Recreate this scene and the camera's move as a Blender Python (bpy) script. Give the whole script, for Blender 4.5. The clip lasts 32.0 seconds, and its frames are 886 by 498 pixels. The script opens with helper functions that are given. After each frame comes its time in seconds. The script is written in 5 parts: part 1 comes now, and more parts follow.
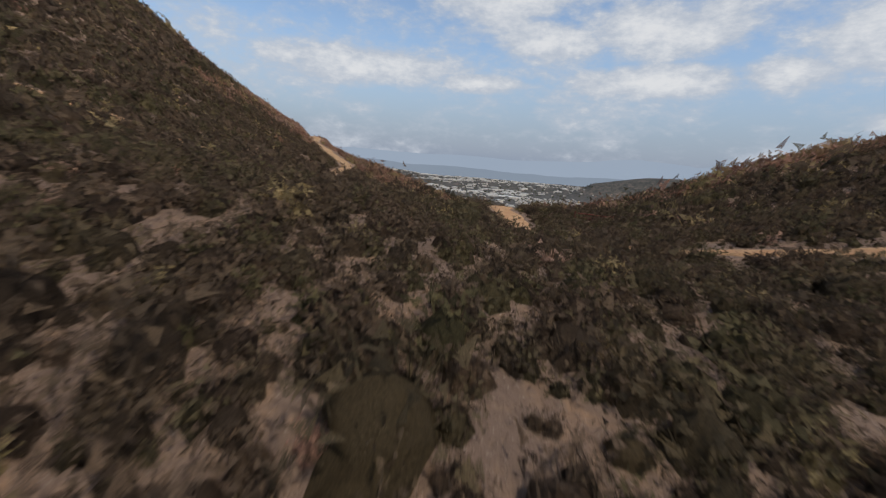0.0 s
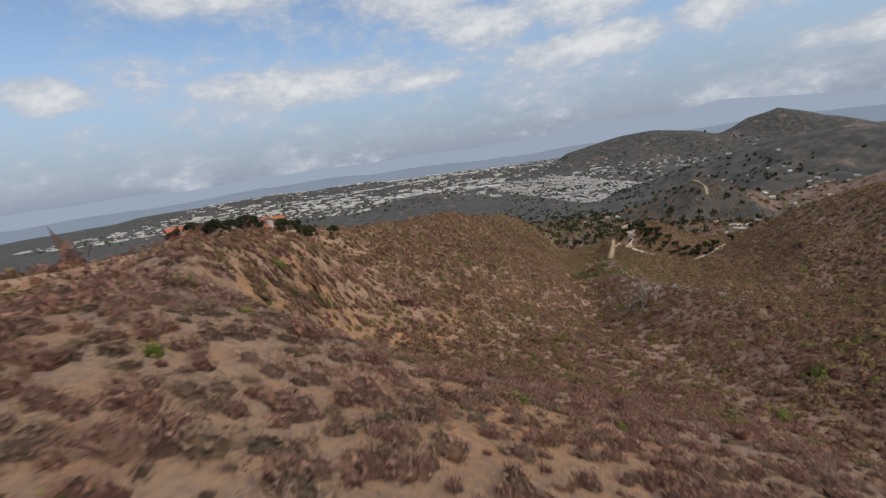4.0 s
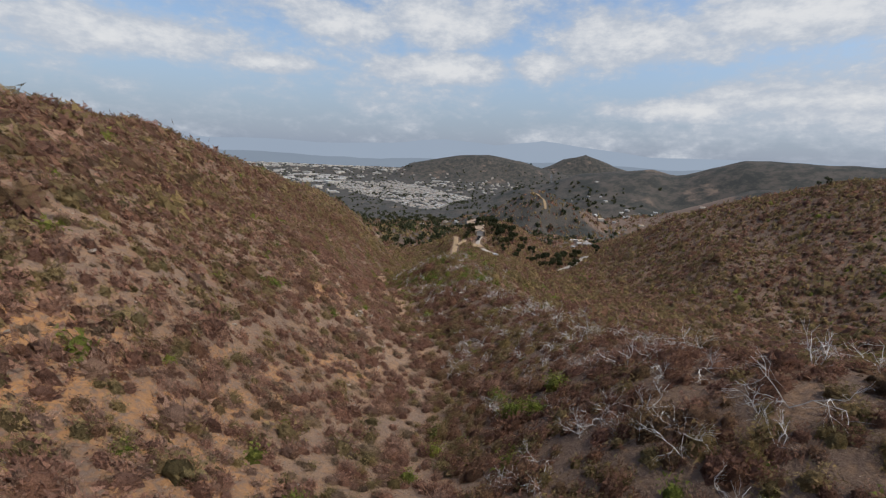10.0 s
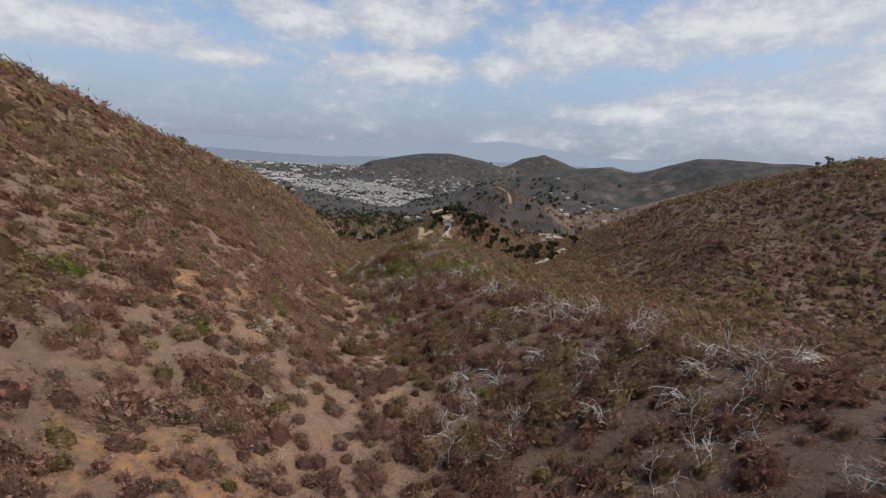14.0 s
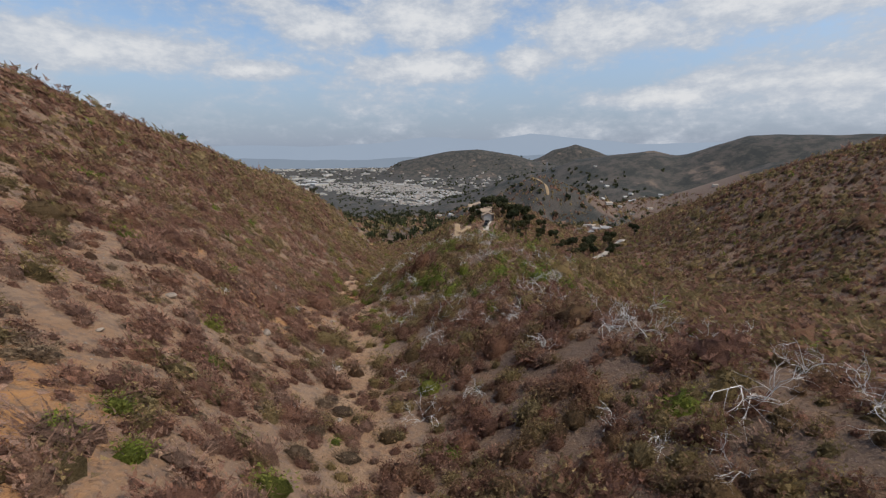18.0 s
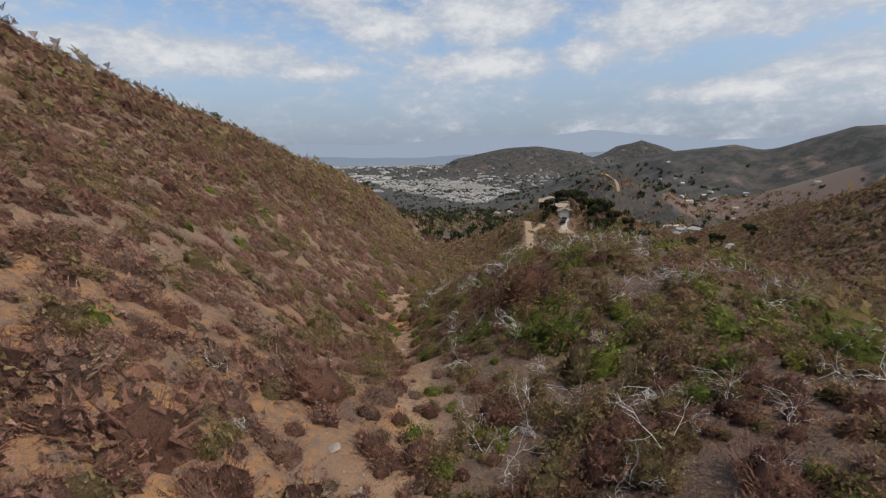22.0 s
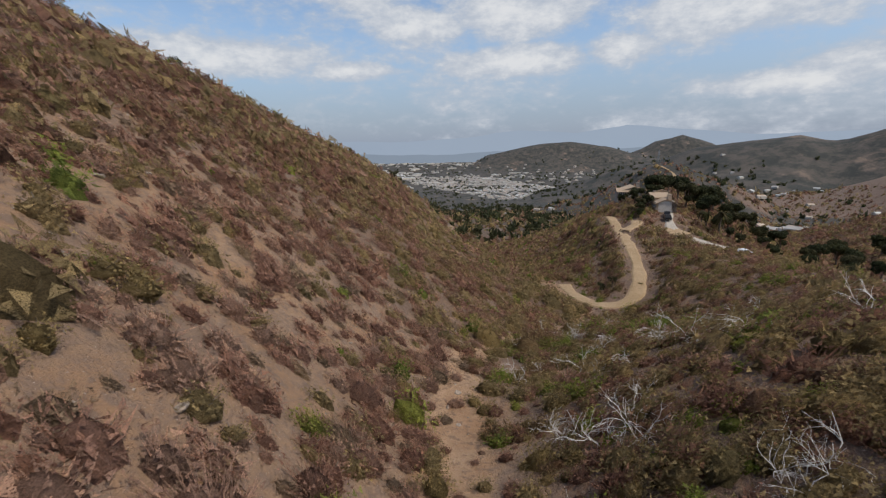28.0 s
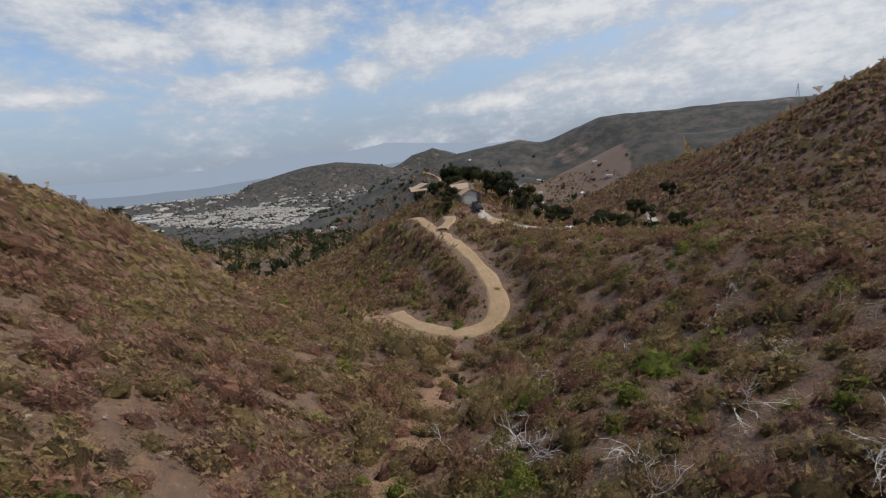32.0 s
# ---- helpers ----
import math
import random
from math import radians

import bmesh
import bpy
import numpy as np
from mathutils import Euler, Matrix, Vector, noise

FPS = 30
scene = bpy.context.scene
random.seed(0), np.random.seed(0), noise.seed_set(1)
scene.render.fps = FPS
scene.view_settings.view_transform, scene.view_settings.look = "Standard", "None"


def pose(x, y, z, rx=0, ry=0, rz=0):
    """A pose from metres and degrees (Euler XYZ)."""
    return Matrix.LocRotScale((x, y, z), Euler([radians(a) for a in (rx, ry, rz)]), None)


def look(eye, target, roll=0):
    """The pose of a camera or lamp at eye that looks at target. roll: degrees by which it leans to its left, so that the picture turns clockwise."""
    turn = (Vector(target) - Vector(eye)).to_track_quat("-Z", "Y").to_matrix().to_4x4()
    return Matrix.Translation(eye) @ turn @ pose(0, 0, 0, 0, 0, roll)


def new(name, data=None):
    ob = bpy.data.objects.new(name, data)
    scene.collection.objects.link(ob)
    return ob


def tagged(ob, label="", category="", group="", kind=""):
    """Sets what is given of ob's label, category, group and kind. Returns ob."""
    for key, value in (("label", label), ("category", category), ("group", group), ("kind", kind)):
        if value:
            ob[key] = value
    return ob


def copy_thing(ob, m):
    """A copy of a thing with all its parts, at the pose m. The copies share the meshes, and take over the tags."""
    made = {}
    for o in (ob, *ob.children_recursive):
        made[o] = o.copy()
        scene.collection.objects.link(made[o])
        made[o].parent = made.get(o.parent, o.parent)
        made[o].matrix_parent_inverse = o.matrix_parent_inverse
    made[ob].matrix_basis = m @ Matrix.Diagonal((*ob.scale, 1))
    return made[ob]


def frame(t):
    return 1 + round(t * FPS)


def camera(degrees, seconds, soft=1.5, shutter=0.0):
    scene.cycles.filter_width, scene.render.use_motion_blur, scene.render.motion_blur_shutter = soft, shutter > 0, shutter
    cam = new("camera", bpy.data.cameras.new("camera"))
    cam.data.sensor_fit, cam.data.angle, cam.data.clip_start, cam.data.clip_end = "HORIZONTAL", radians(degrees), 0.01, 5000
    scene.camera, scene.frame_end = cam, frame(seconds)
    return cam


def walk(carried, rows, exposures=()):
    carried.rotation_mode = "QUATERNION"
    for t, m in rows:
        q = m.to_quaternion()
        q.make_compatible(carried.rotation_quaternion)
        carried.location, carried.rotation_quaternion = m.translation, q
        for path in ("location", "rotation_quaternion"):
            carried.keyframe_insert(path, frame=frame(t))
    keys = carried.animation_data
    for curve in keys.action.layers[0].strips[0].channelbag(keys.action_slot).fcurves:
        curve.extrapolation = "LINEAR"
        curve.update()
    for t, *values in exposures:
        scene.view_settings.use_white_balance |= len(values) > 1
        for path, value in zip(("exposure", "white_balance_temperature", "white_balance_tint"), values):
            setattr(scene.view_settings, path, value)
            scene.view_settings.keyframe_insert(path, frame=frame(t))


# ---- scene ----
# ---- camera ----
# seconds, eye (m), yaw to the left, pitch up, lean to the left (degrees)
PATH = [
    (0, 56.40, -297.60, 74.90, 15.60, -12.00, 4.40),
    (0.25, 54.50, -289.60, 76.20, 12.20, -12.80, 4.50),
    (0.5, 52.61, -281.62, 77.49, 9.12, -13.34, 4.41),
    (0.75, 49.82, -273.66, 77.49, 15.50, -13.10, 7.20),
    (1, 47.04, -265.69, 77.49, 19.90, -12.68, 7.89),
    (1.5, 40.29, -249.94, 77.67, 26.63, -13.02, 6.71),
    (2, 29.72, -234.29, 78.08, 35.02, -13.35, 6.20),
    (2.5, 18.62, -219.83, 78.73, 34.03, -13.44, 4.43),
    (3, 8.51, -207.59, 79.02, 39.16, -13.29, 5.59),
    (3.5, -1.48, -197.18, 79.81, 41.46, -12.86, 4.05),
    (4, -11.51, -183.74, 79.90, 12.98, -12.26, -7.96),
    (4.5, -13.40, -167.33, 78.03, 4.78, -12.60, 6.95),
    (5, -13.14, -150.76, 74.32, 1.29, -12.54, 6.03),
    (5.5, -10.09, -135.38, 68.48, -6.24, -12.41, 4.23),
    (6, -6.45, -123.50, 62.85, -13.42, -12.28, 3.02),
    (6.5, -4.44, -117.44, 59.79, -15.86, -12.22, 3.86),
    (7, -3.99, -115.06, 58.78, -14.47, -12.21, 6.22),
    (7.5, -3.60, -112.69, 57.73, -12.93, -12.23, 7.48),
    (8, -3.24, -110.32, 56.72, -11.35, -12.35, 7.01),
    (8.5, -2.99, -107.97, 55.69, -9.91, -12.45, 5.96),
    (9, -2.79, -105.67, 54.67, -9.05, -12.46, 5.27),
    (9.5, -2.62, -103.33, 53.71, -8.81, -12.52, 3.95),
    (10, -2.49, -101.01, 52.76, -8.79, -12.54, 2.85),
    (10.5, -2.33, -98.71, 51.81, -8.86, -12.51, 2.07),
    (11, -2.20, -96.34, 50.94, -8.64, -12.58, 0.32),
    (11.5, -2.00, -93.95, 50.10, -8.67, -12.59, 1.15),
    (12, -1.83, -91.56, 49.25, -10.00, -12.59, 0.09),
    (12.5, -1.62, -89.15, 48.35, -12.57, -12.47, -2.60),
    (13, -1.26, -86.77, 47.46, -13.78, -12.39, -1.77),
    (13.5, -0.86, -84.44, 46.64, -14.37, -12.32, 0.98),
    (15.5, 0.89, -76.07, 44.75, -11.87, -12.46, 7.36),
    (16, 1.18, -73.77, 44.36, -10.69, -12.50, 7.42),
    (16.5, 1.42, -71.45, 43.89, -10.13, -12.51, 6.45),
    (17, 1.57, -69.15, 43.39, -9.83, -12.59, 4.24),
    (17.5, 1.68, -66.90, 42.80, -9.77, -12.65, 0.98),
    (18, 1.83, -64.65, 42.25, -9.63, -12.70, -0.24),
    (18.5, 1.92, -62.33, 41.65, -8.49, -12.70, 0.64),
    (19, 2.03, -60.04, 41.14, -7.14, -12.77, 1.45),
    (19.5, 2.04, -57.75, 40.73, -5.77, -12.85, 1.46),
    (20, 2.02, -55.44, 40.34, -4.30, -12.91, 1.73),
    (20.5, 1.96, -53.17, 39.96, -2.81, -12.93, 1.33),
    (21, 1.85, -50.92, 39.58, -2.01, -12.95, -0.20),
    (21.5, 1.73, -48.67, 39.22, -2.27, -12.93, -0.91),
    (22, 1.60, -46.42, 38.90, -2.35, -12.91, -0.58),
    (22.5, 1.52, -44.20, 38.62, -2.35, -12.96, -0.74),
    (23, 1.37, -41.89, 38.34, -2.44, -13.00, -0.05),
    (23.5, 1.23, -39.52, 38.00, -2.19, -13.03, -0.05),
    (24, 1.11, -37.09, 37.62, -1.09, -12.96, 2.21),
    (24.5, 0.93, -34.71, 37.25, 0.31, -12.85, 4.02),
    (25, 0.70, -32.30, 36.85, 1.63, -12.79, 5.26),
    (25.5, 0.39, -29.88, 36.46, 2.33, -12.85, 3.90),
    (27.5, -0.93, -20.83, 34.52, 2.52, -13.19, 0.74),
    (28, -1.31, -18.26, 33.90, 1.60, -13.19, -0.94),
    (28.5, -1.60, -15.87, 33.33, 0.19, -13.18, -1.93),
    (29, -1.82, -13.37, 32.75, -2.42, -13.11, -3.46),
    (29.5, -1.92, -11.01, 32.24, -5.93, -13.00, -5.51),
    (30, -1.89, -8.64, 31.75, -10.40, -12.81, -7.01),
    (30.5, -1.63, -6.37, 31.34, -15.82, -12.59, -9.13),
    (31, -1.32, -4.22, 30.95, -21.09, -12.32, -10.22),
    (31.5, -0.73, -2.06, 30.50, -24.94, -12.17, -8.81),
    (32, 0.00, 0.00, 30.00, -27.01, -12.14, -6.01),
]
cam = camera(91.35, 32.0, soft=1.2, shutter=0.12)


def aim(x, y, z, yaw, pitch, roll):
    return pose(x, y, z, 90 + pitch, 0, yaw) @ pose(0, 0, 0, 0, 0, roll)


walk(cam, [(t, aim(*r)) for t, *r in PATH])


# ---- sky and sun ----
SUN_AZ, SUN_EL = radians(118), radians(56)  # azimuth from north (+y) over east
world = bpy.data.worlds.new("sky")
scene.world = world
world.use_nodes = True


class Tree:
    """A small helper that adds nodes and links to one node tree."""

    def __init__(self, tree):
        self.t = tree
        tree.nodes.clear()

    def add(self, kind, values=(), **props):
        n = self.t.nodes.new(kind)
        for key, value in props.items():
            setattr(n, key, value)
        for slot, value in dict(values).items():
            self.put(n, slot, value)
        return n

    def put(self, n, slot, value):
        s = n.inputs[slot]
        if isinstance(value, bpy.types.NodeSocket):
            self.t.links.new(value, s)
        elif isinstance(value, bpy.types.Node):
            self.t.links.new(value.outputs[0], s)
        else:
            s.default_value = value

    def math(self, op, a, b=0.0, c=0.0, clamp=False):
        return self.add("ShaderNodeMath", {0: a, 1: b, 2: c}, operation=op, use_clamp=clamp)

    def noise(self, where, scale, detail=3.0, rough=0.55, out=0):
        return self.add("ShaderNodeTexNoise", {"Vector": where, "Scale": scale, "Detail": detail, "Roughness": rough}).outputs[out]

    def ramp(self, value, *stops):
        n = self.add("ShaderNodeValToRGB", {0: value})
        e = n.color_ramp.elements
        while len(e) < len(stops):
            e.new(0.5)
        for k, (at, col) in enumerate(stops):
            e[k].position = at
            e[k].color = (*col, 1) if len(col) == 3 else col
        return n.outputs[0]

    def mix(self, factor, a, b, how="MIX"):
        n = self.add("ShaderNodeMix", data_type="RGBA", blend_type=how)
        self.put(n, 0, factor)
        for slot, v in ((6, a), (7, b)):
            self.put(n, slot, (*v, 1) if isinstance(v, tuple) and len(v) == 3 else v)
        return n.outputs[2]

    def spread(self, value, low, high, a=0.0, b=1.0):
        return self.add("ShaderNodeMapRange", {0: value, 1: low, 2: high, 3: a, 4: b}, interpolation_type="SMOOTHSTEP").outputs[0]


w = Tree(world.node_tree)
sky = w.add("ShaderNodeTexSky", sky_type="NISHITA", sun_disc=False, sun_elevation=SUN_EL, sun_rotation=SUN_AZ,
            altitude=200.0, air_density=1.0, dust_density=1.6, ozone_density=1.4)
ray = w.add("ShaderNodeTexCoord").outputs["Generated"]
part3 = w.add("ShaderNodeSeparateXYZ", {0: ray})
up = w.math("MAXIMUM", part3.outputs[2], 0.0)
# cumulus heaps: azimuth, elevation, half width, half height in degrees, broken up by noise
CLOUDS = [(-3, 14.2, 6, 2.2), (6, 15.2, 9, 2.6), (8, 10.0, 8, 1.6), (20, 10.6, 4, 1.8), (30, 13.2, 10, 3.0), (46, 14.6, 13, 2.6), (62, 13.6, 12, 2.6), (36, 6.0, 8, 1.2), (51, 6.6, 12, 3.4),
          (66, 7.4, 13, 4.2), (45, 7.0, 9, 2.0), (57, 8.6, 11, 2.8), (-25, 10.2, 11, 2.2), (-13, 9.2, 5, 1.0), (-10, 19.6, 10, 3.2), (-36, 20.5, 9, 3.0), (-52, 10.5, 3, 1.6), (90, 12, 16, 5), (-80, 16, 14, 4)]
bearing = w.math("MULTIPLY", w.math("ARCTAN2", part3.outputs[0], part3.outputs[1]), 57.29578)
lift = w.math("MULTIPLY", w.math("ARCSINE", part3.outputs[2]), 57.29578)
dome = w.add("ShaderNodeCombineXYZ", {0: w.math("MULTIPLY", bearing, 0.10), 1: w.math("MULTIPLY", lift, 0.19), 2: 0.7})
puff = w.noise(dome, 0.9, 7.0, 0.55)
wisp = w.noise(dome, 5.0, 5.0, 0.6)
heap = w.math("ADD", -0.42, 0.0)
for az, el, wide, tall_ in CLOUDS:
    flat = w.math("POWER", w.math("ABSOLUTE", w.math("DIVIDE", w.math("SUBTRACT", bearing, az), 1.25 * wide)), 2.0)
    high_ = w.math("POWER", w.math("ABSOLUTE", w.math("DIVIDE", w.math("SUBTRACT", lift, el), 1.25 * tall_)), 2.0)
    heap = w.math("MAXIMUM", heap, w.math("SUBTRACT", 1.12, w.math("SQRT", w.math("ADD", flat, high_))))
# overhead the field goes on as noise alone
foot = w.math("ADD", up, 0.10)
plan = w.add("ShaderNodeCombineXYZ", {0: w.math("DIVIDE", part3.outputs[0], foot), 1: w.math("DIVIDE", part3.outputs[1], foot), 2: 0.3})
heap = w.math("MAXIMUM", heap, w.math("MULTIPLY", w.spread(lift, 19.0, 28.0), w.math("SUBTRACT", w.noise(plan, 0.42, 6.0, 0.55), 0.50)))
heap = w.math("ADD", heap, w.math("ADD", w.math("MULTIPLY", w.math("SUBTRACT", puff, 0.5), 1.7), w.math("MULTIPLY", w.math("SUBTRACT", wisp, 0.5), 0.9)))
cover = w.math("MULTIPLY", w.spread(heap, -0.14, 0.50), 0.95)
shade = w.mix(w.spread(w.math("ADD", heap, w.math("MULTIPLY", w.math("SUBTRACT", wisp, 0.5), 1.2)), 0.1, 1.3), (3.2, 3.5, 4.0), (4.9, 4.95, 5.05))
haze = w.mix(w.spread(part3.outputs[2], 0.02, 0.26), (1.78, 2.18, 3.00), sky.outputs[0])
blue = w.mix(0.80, sky.outputs[0], haze)
w.add("ShaderNodeOutputWorld", {0: w.add("ShaderNodeBackground", {0: w.mix(cover, blue, shade), 1: 0.15})})

lamp = bpy.data.lights.new("sun", "SUN")
lamp.energy, lamp.angle, lamp.color = 2.6, radians(2.5), (1.0, 0.93, 0.82)
sun = new("sun", lamp)
sun.matrix_world = look((0, 0, 0), (-math.sin(SUN_AZ) * math.cos(SUN_EL), -math.cos(SUN_AZ) * math.cos(SUN_EL), -math.sin(SUN_EL)))
scene.view_settings.exposure = 0.0


# ---- materials ----
def material(name, build, rough_=0.9, metal=0.0):
    m = bpy.data.materials.new(name)
    m.use_nodes = True
    t = Tree(m.node_tree)
    b = t.add("ShaderNodeBsdfPrincipled", {"Roughness": rough_, "Metallic": metal, "Specular IOR Level": 0.25})
    t.add("ShaderNodeOutputMaterial", {0: b})
    build(t, b)
    return m


def place(t):
    return t.add("ShaderNodeNewGeometry").outputs["Position"]


def bump(t, b, value, strength, distance):
    t.put(b, "Normal", t.add("ShaderNodeBump", {"Strength": strength, "Distance": distance, "Height": value}))


def soil_nodes(t, b):
    p = place(t)
    big, mid, fine, grit = t.noise(p, 0.07, 4), t.noise(p, 0.5, 5), t.noise(p, 3.0, 6, 0.65), t.noise(p, 14.0, 4, 0.7)
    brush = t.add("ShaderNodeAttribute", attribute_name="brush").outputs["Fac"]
    rust = t.add("ShaderNodeAttribute", attribute_name="rust").outputs["Fac"]
    plainness = t.add("ShaderNodeAttribute", attribute_name="far").outputs["Fac"]
    soil = t.mix(t.spread(mid, 0.35, 0.65), (0.345, 0.205, 0.116), (0.42, 0.275, 0.168))
    soil = t.mix(t.spread(t.math("ADD", rust, t.math("MULTIPLY", t.math("SUBTRACT", mid, 0.5), 1.6)), 0.42, 0.80), soil, (0.52, 0.265, 0.105))
    soil = t.mix(t.spread(fine, 0.48, 0.66), soil, (0.235, 0.150, 0.100))
    litter_and_shade = t.mix(fine, (0.13, 0.088, 0.064), (0.31, 0.215, 0.160))
    # under the thickest scrub, shade is mixed into the litter colour
    litter_and_shade = t.mix(t.spread(brush, 0.90, 1.0), litter_and_shade, t.mix(fine, (0.105, 0.070, 0.050), (0.225, 0.150, 0.108)))
    ground = t.mix(t.spread(t.math("ADD", t.math("MULTIPLY", t.math("ADD", mid, fine), 0.5), brush), 1.22, 1.56), soil, litter_and_shade)
    ground = t.mix(t.spread(grit, 0.60, 0.72), ground, (0.42, 0.33, 0.26))
    far = t.noise(p, 0.012, 6, 0.65)
    # heath colours greyed and lightened a little to stand for distance haze
    heath = t.mix(t.spread(t.noise(p, 0.045, 7, 0.75), 0.4, 0.62), (0.045, 0.047, 0.042), (0.100, 0.086, 0.072))
    field = t.mix(t.spread(far, 0.60, 0.70), heath, (0.22, 0.16, 0.12))
    meadow = t.add("ShaderNodeAttribute", attribute_name="meadow").outputs["Fac"]
    field = t.mix(t.spread(t.math("ADD", meadow, t.math("MULTIPLY", t.math("SUBTRACT", far, 0.5), 1.2)), 0.40, 0.55), field, t.mix(mid, (0.15, 0.105, 0.080), (0.22, 0.155, 0.118)))
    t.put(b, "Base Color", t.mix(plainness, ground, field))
    bump(t, b, t.math("ADD", t.math("MULTIPLY", fine, 0.22), t.math("MULTIPLY", grit, 0.07)), 1.0, 1.0)


def track_nodes(colour, worn):
    def build(t, b):
        p = place(t)
        mid, fine = t.noise(p, 0.7, 5), t.noise(p, 6.0, 6, 0.7)
        c = t.mix(t.spread(mid, 0.35, 0.68), colour, worn)
        c = t.mix(t.spread(fine, 0.50, 0.72), c, tuple(v * 0.62 for v in colour))
        c = t.mix(t.spread(t.noise(p, 2.2, 4, 0.6), 0.56, 0.70), c, tuple(v * 0.75 for v in worn))
        t.put(b, "Base Color", c)
        bump(t, b, t.math("ADD", fine, mid), 0.9, 0.09)
    return build


def plant_nodes(a, b_, c, lacy=True):
    """Three tones of one kind of plant, chosen plant by plant, with a little change leaf by leaf."""
    def build(t, b):
        tone = t.add("ShaderNodeAttribute", attribute_name="tone").outputs["Fac"]
        tone = t.math("FRACT", t.math("ADD", tone, t.add("ShaderNodeObjectInfo").outputs["Random"]))
        col = t.ramp(tone, (0.0, a), (0.5, b_), (1.0, c))
        leaf = t.add("ShaderNodeNewGeometry").outputs["Random Per Island"]
        col = t.mix(0.85, col, t.ramp(leaf, (0.0, (0.55, 0.55, 0.55)), (0.6, (1, 1, 1)), (1.0, (1.35, 1.28, 1.15))), "MULTIPLY")
        twigs = t.noise(place(t), 20.0, 5, 0.8)
        # opaque plants: missing self-shade is put into the colour as darker twig gaps
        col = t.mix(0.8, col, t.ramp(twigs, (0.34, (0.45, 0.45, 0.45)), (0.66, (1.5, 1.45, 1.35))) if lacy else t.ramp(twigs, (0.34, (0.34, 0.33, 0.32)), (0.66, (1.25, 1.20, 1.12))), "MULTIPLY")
        t.put(b, "Base Color", col)
        t.put(b, "Specular IOR Level", 0.10)
        if not lacy:
            bump(t, b, t.math("ADD", twigs, t.noise(place(t), 5.0, 4, 0.7)), 1.0, 0.10)
        through_ = t.add("ShaderNodeBsdfTranslucent", {"Color": col})
        both = t.add("ShaderNodeMixShader", {0: 0.38, 1: b, 2: through_})
        if lacy:
            # sprays of twigs and small leaves with gaps between them
            line = t.math("LESS_THAN", t.math("ABSOLUTE", t.math("SUBTRACT", t.noise(place(t), 11.0, 3, 0.6), 0.5)), 0.035)
            speck = t.math("GREATER_THAN", t.noise(place(t), 36.0, 2, 0.5), 0.49)
            both = t.add("ShaderNodeMixShader", {0: t.math("MAXIMUM", line, speck), 1: t.add("ShaderNodeBsdfTransparent"), 2: both})
        end = [n for n in t.t.nodes if n.type == "OUTPUT_MATERIAL"][0]
        t.put(end, 0, both)
    return build


def stone_nodes(a, b_):
    def build(t, b):
        p = place(t)
        n = t.noise(p, 4.0, 6, 0.7)
        t.put(b, "Base Color", t.mix(t.spread(n, 0.35, 0.65), a, b_))
        bump(t, b, n, 0.5, 0.08)
    return build


def paint_nodes(col, dirt=0.25, size=2.0):
    def build(t, b):
        n = t.noise(place(t), size, 5, 0.65)
        t.put(b, "Base Color", t.mix(t.math("MULTIPLY", t.spread(n, 0.45, 0.75), dirt), col, tuple(0.55 * v for v in col)))
        bump(t, b, n, 0.2, 0.02)
    return build


SOIL = material("dry_soil", soil_nodes, 0.95)
# orange dirt, its colour toned down for cloud shade on the saddle
TRACK = material("orange_dirt", track_nodes((0.361, 0.197, 0.094), (0.430, 0.260, 0.135)), 0.95)
TRACK_PALE = material("pale_dirt", track_nodes((0.355, 0.246, 0.138), (0.422, 0.302, 0.180)), 0.95)
# tan orange dirt, also lowered in tone to carry some cloud shade
TRACK_UPPER = material("tan_orange_dirt", track_nodes((0.354, 0.209, 0.103), (0.422, 0.265, 0.140)), 0.95)
CONCRETE = material("pale_gravel_drive", track_nodes((0.40, 0.35, 0.285), (0.48, 0.43, 0.36)), 0.9)
# _CLOSE copies: same tones, opaque, with shade between twigs painted in
DRY = material("dry_brown_shrub", plant_nodes((0.294, 0.161, 0.119), (0.366, 0.215, 0.163), (0.393, 0.263, 0.202)), 0.95)
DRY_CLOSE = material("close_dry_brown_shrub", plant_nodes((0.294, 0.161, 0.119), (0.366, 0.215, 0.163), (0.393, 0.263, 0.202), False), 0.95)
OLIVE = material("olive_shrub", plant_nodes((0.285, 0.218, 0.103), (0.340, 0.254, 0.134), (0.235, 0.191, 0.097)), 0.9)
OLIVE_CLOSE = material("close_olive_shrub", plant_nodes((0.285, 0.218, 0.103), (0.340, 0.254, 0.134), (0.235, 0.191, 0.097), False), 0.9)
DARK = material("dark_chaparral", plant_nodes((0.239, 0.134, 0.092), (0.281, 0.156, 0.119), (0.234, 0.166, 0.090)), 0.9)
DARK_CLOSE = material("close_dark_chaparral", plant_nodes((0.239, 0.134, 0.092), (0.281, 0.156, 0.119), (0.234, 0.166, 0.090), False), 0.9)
# chaparral tones darkened to stand for cloud shade over the saddle
CLOUD_SHADED = material("cloud_shaded_chaparral", plant_nodes((0.096, 0.071, 0.049), (0.121, 0.084, 0.060), (0.107, 0.092, 0.048)), 0.9)
CLOUD_SHADED_CLOSE = material("close_cloud_shaded_chaparral", plant_nodes((0.096, 0.071, 0.049), (0.121, 0.084, 0.060), (0.107, 0.092, 0.048), False), 0.9)
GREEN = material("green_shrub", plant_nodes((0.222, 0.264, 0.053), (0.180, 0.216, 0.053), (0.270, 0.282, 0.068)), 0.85)
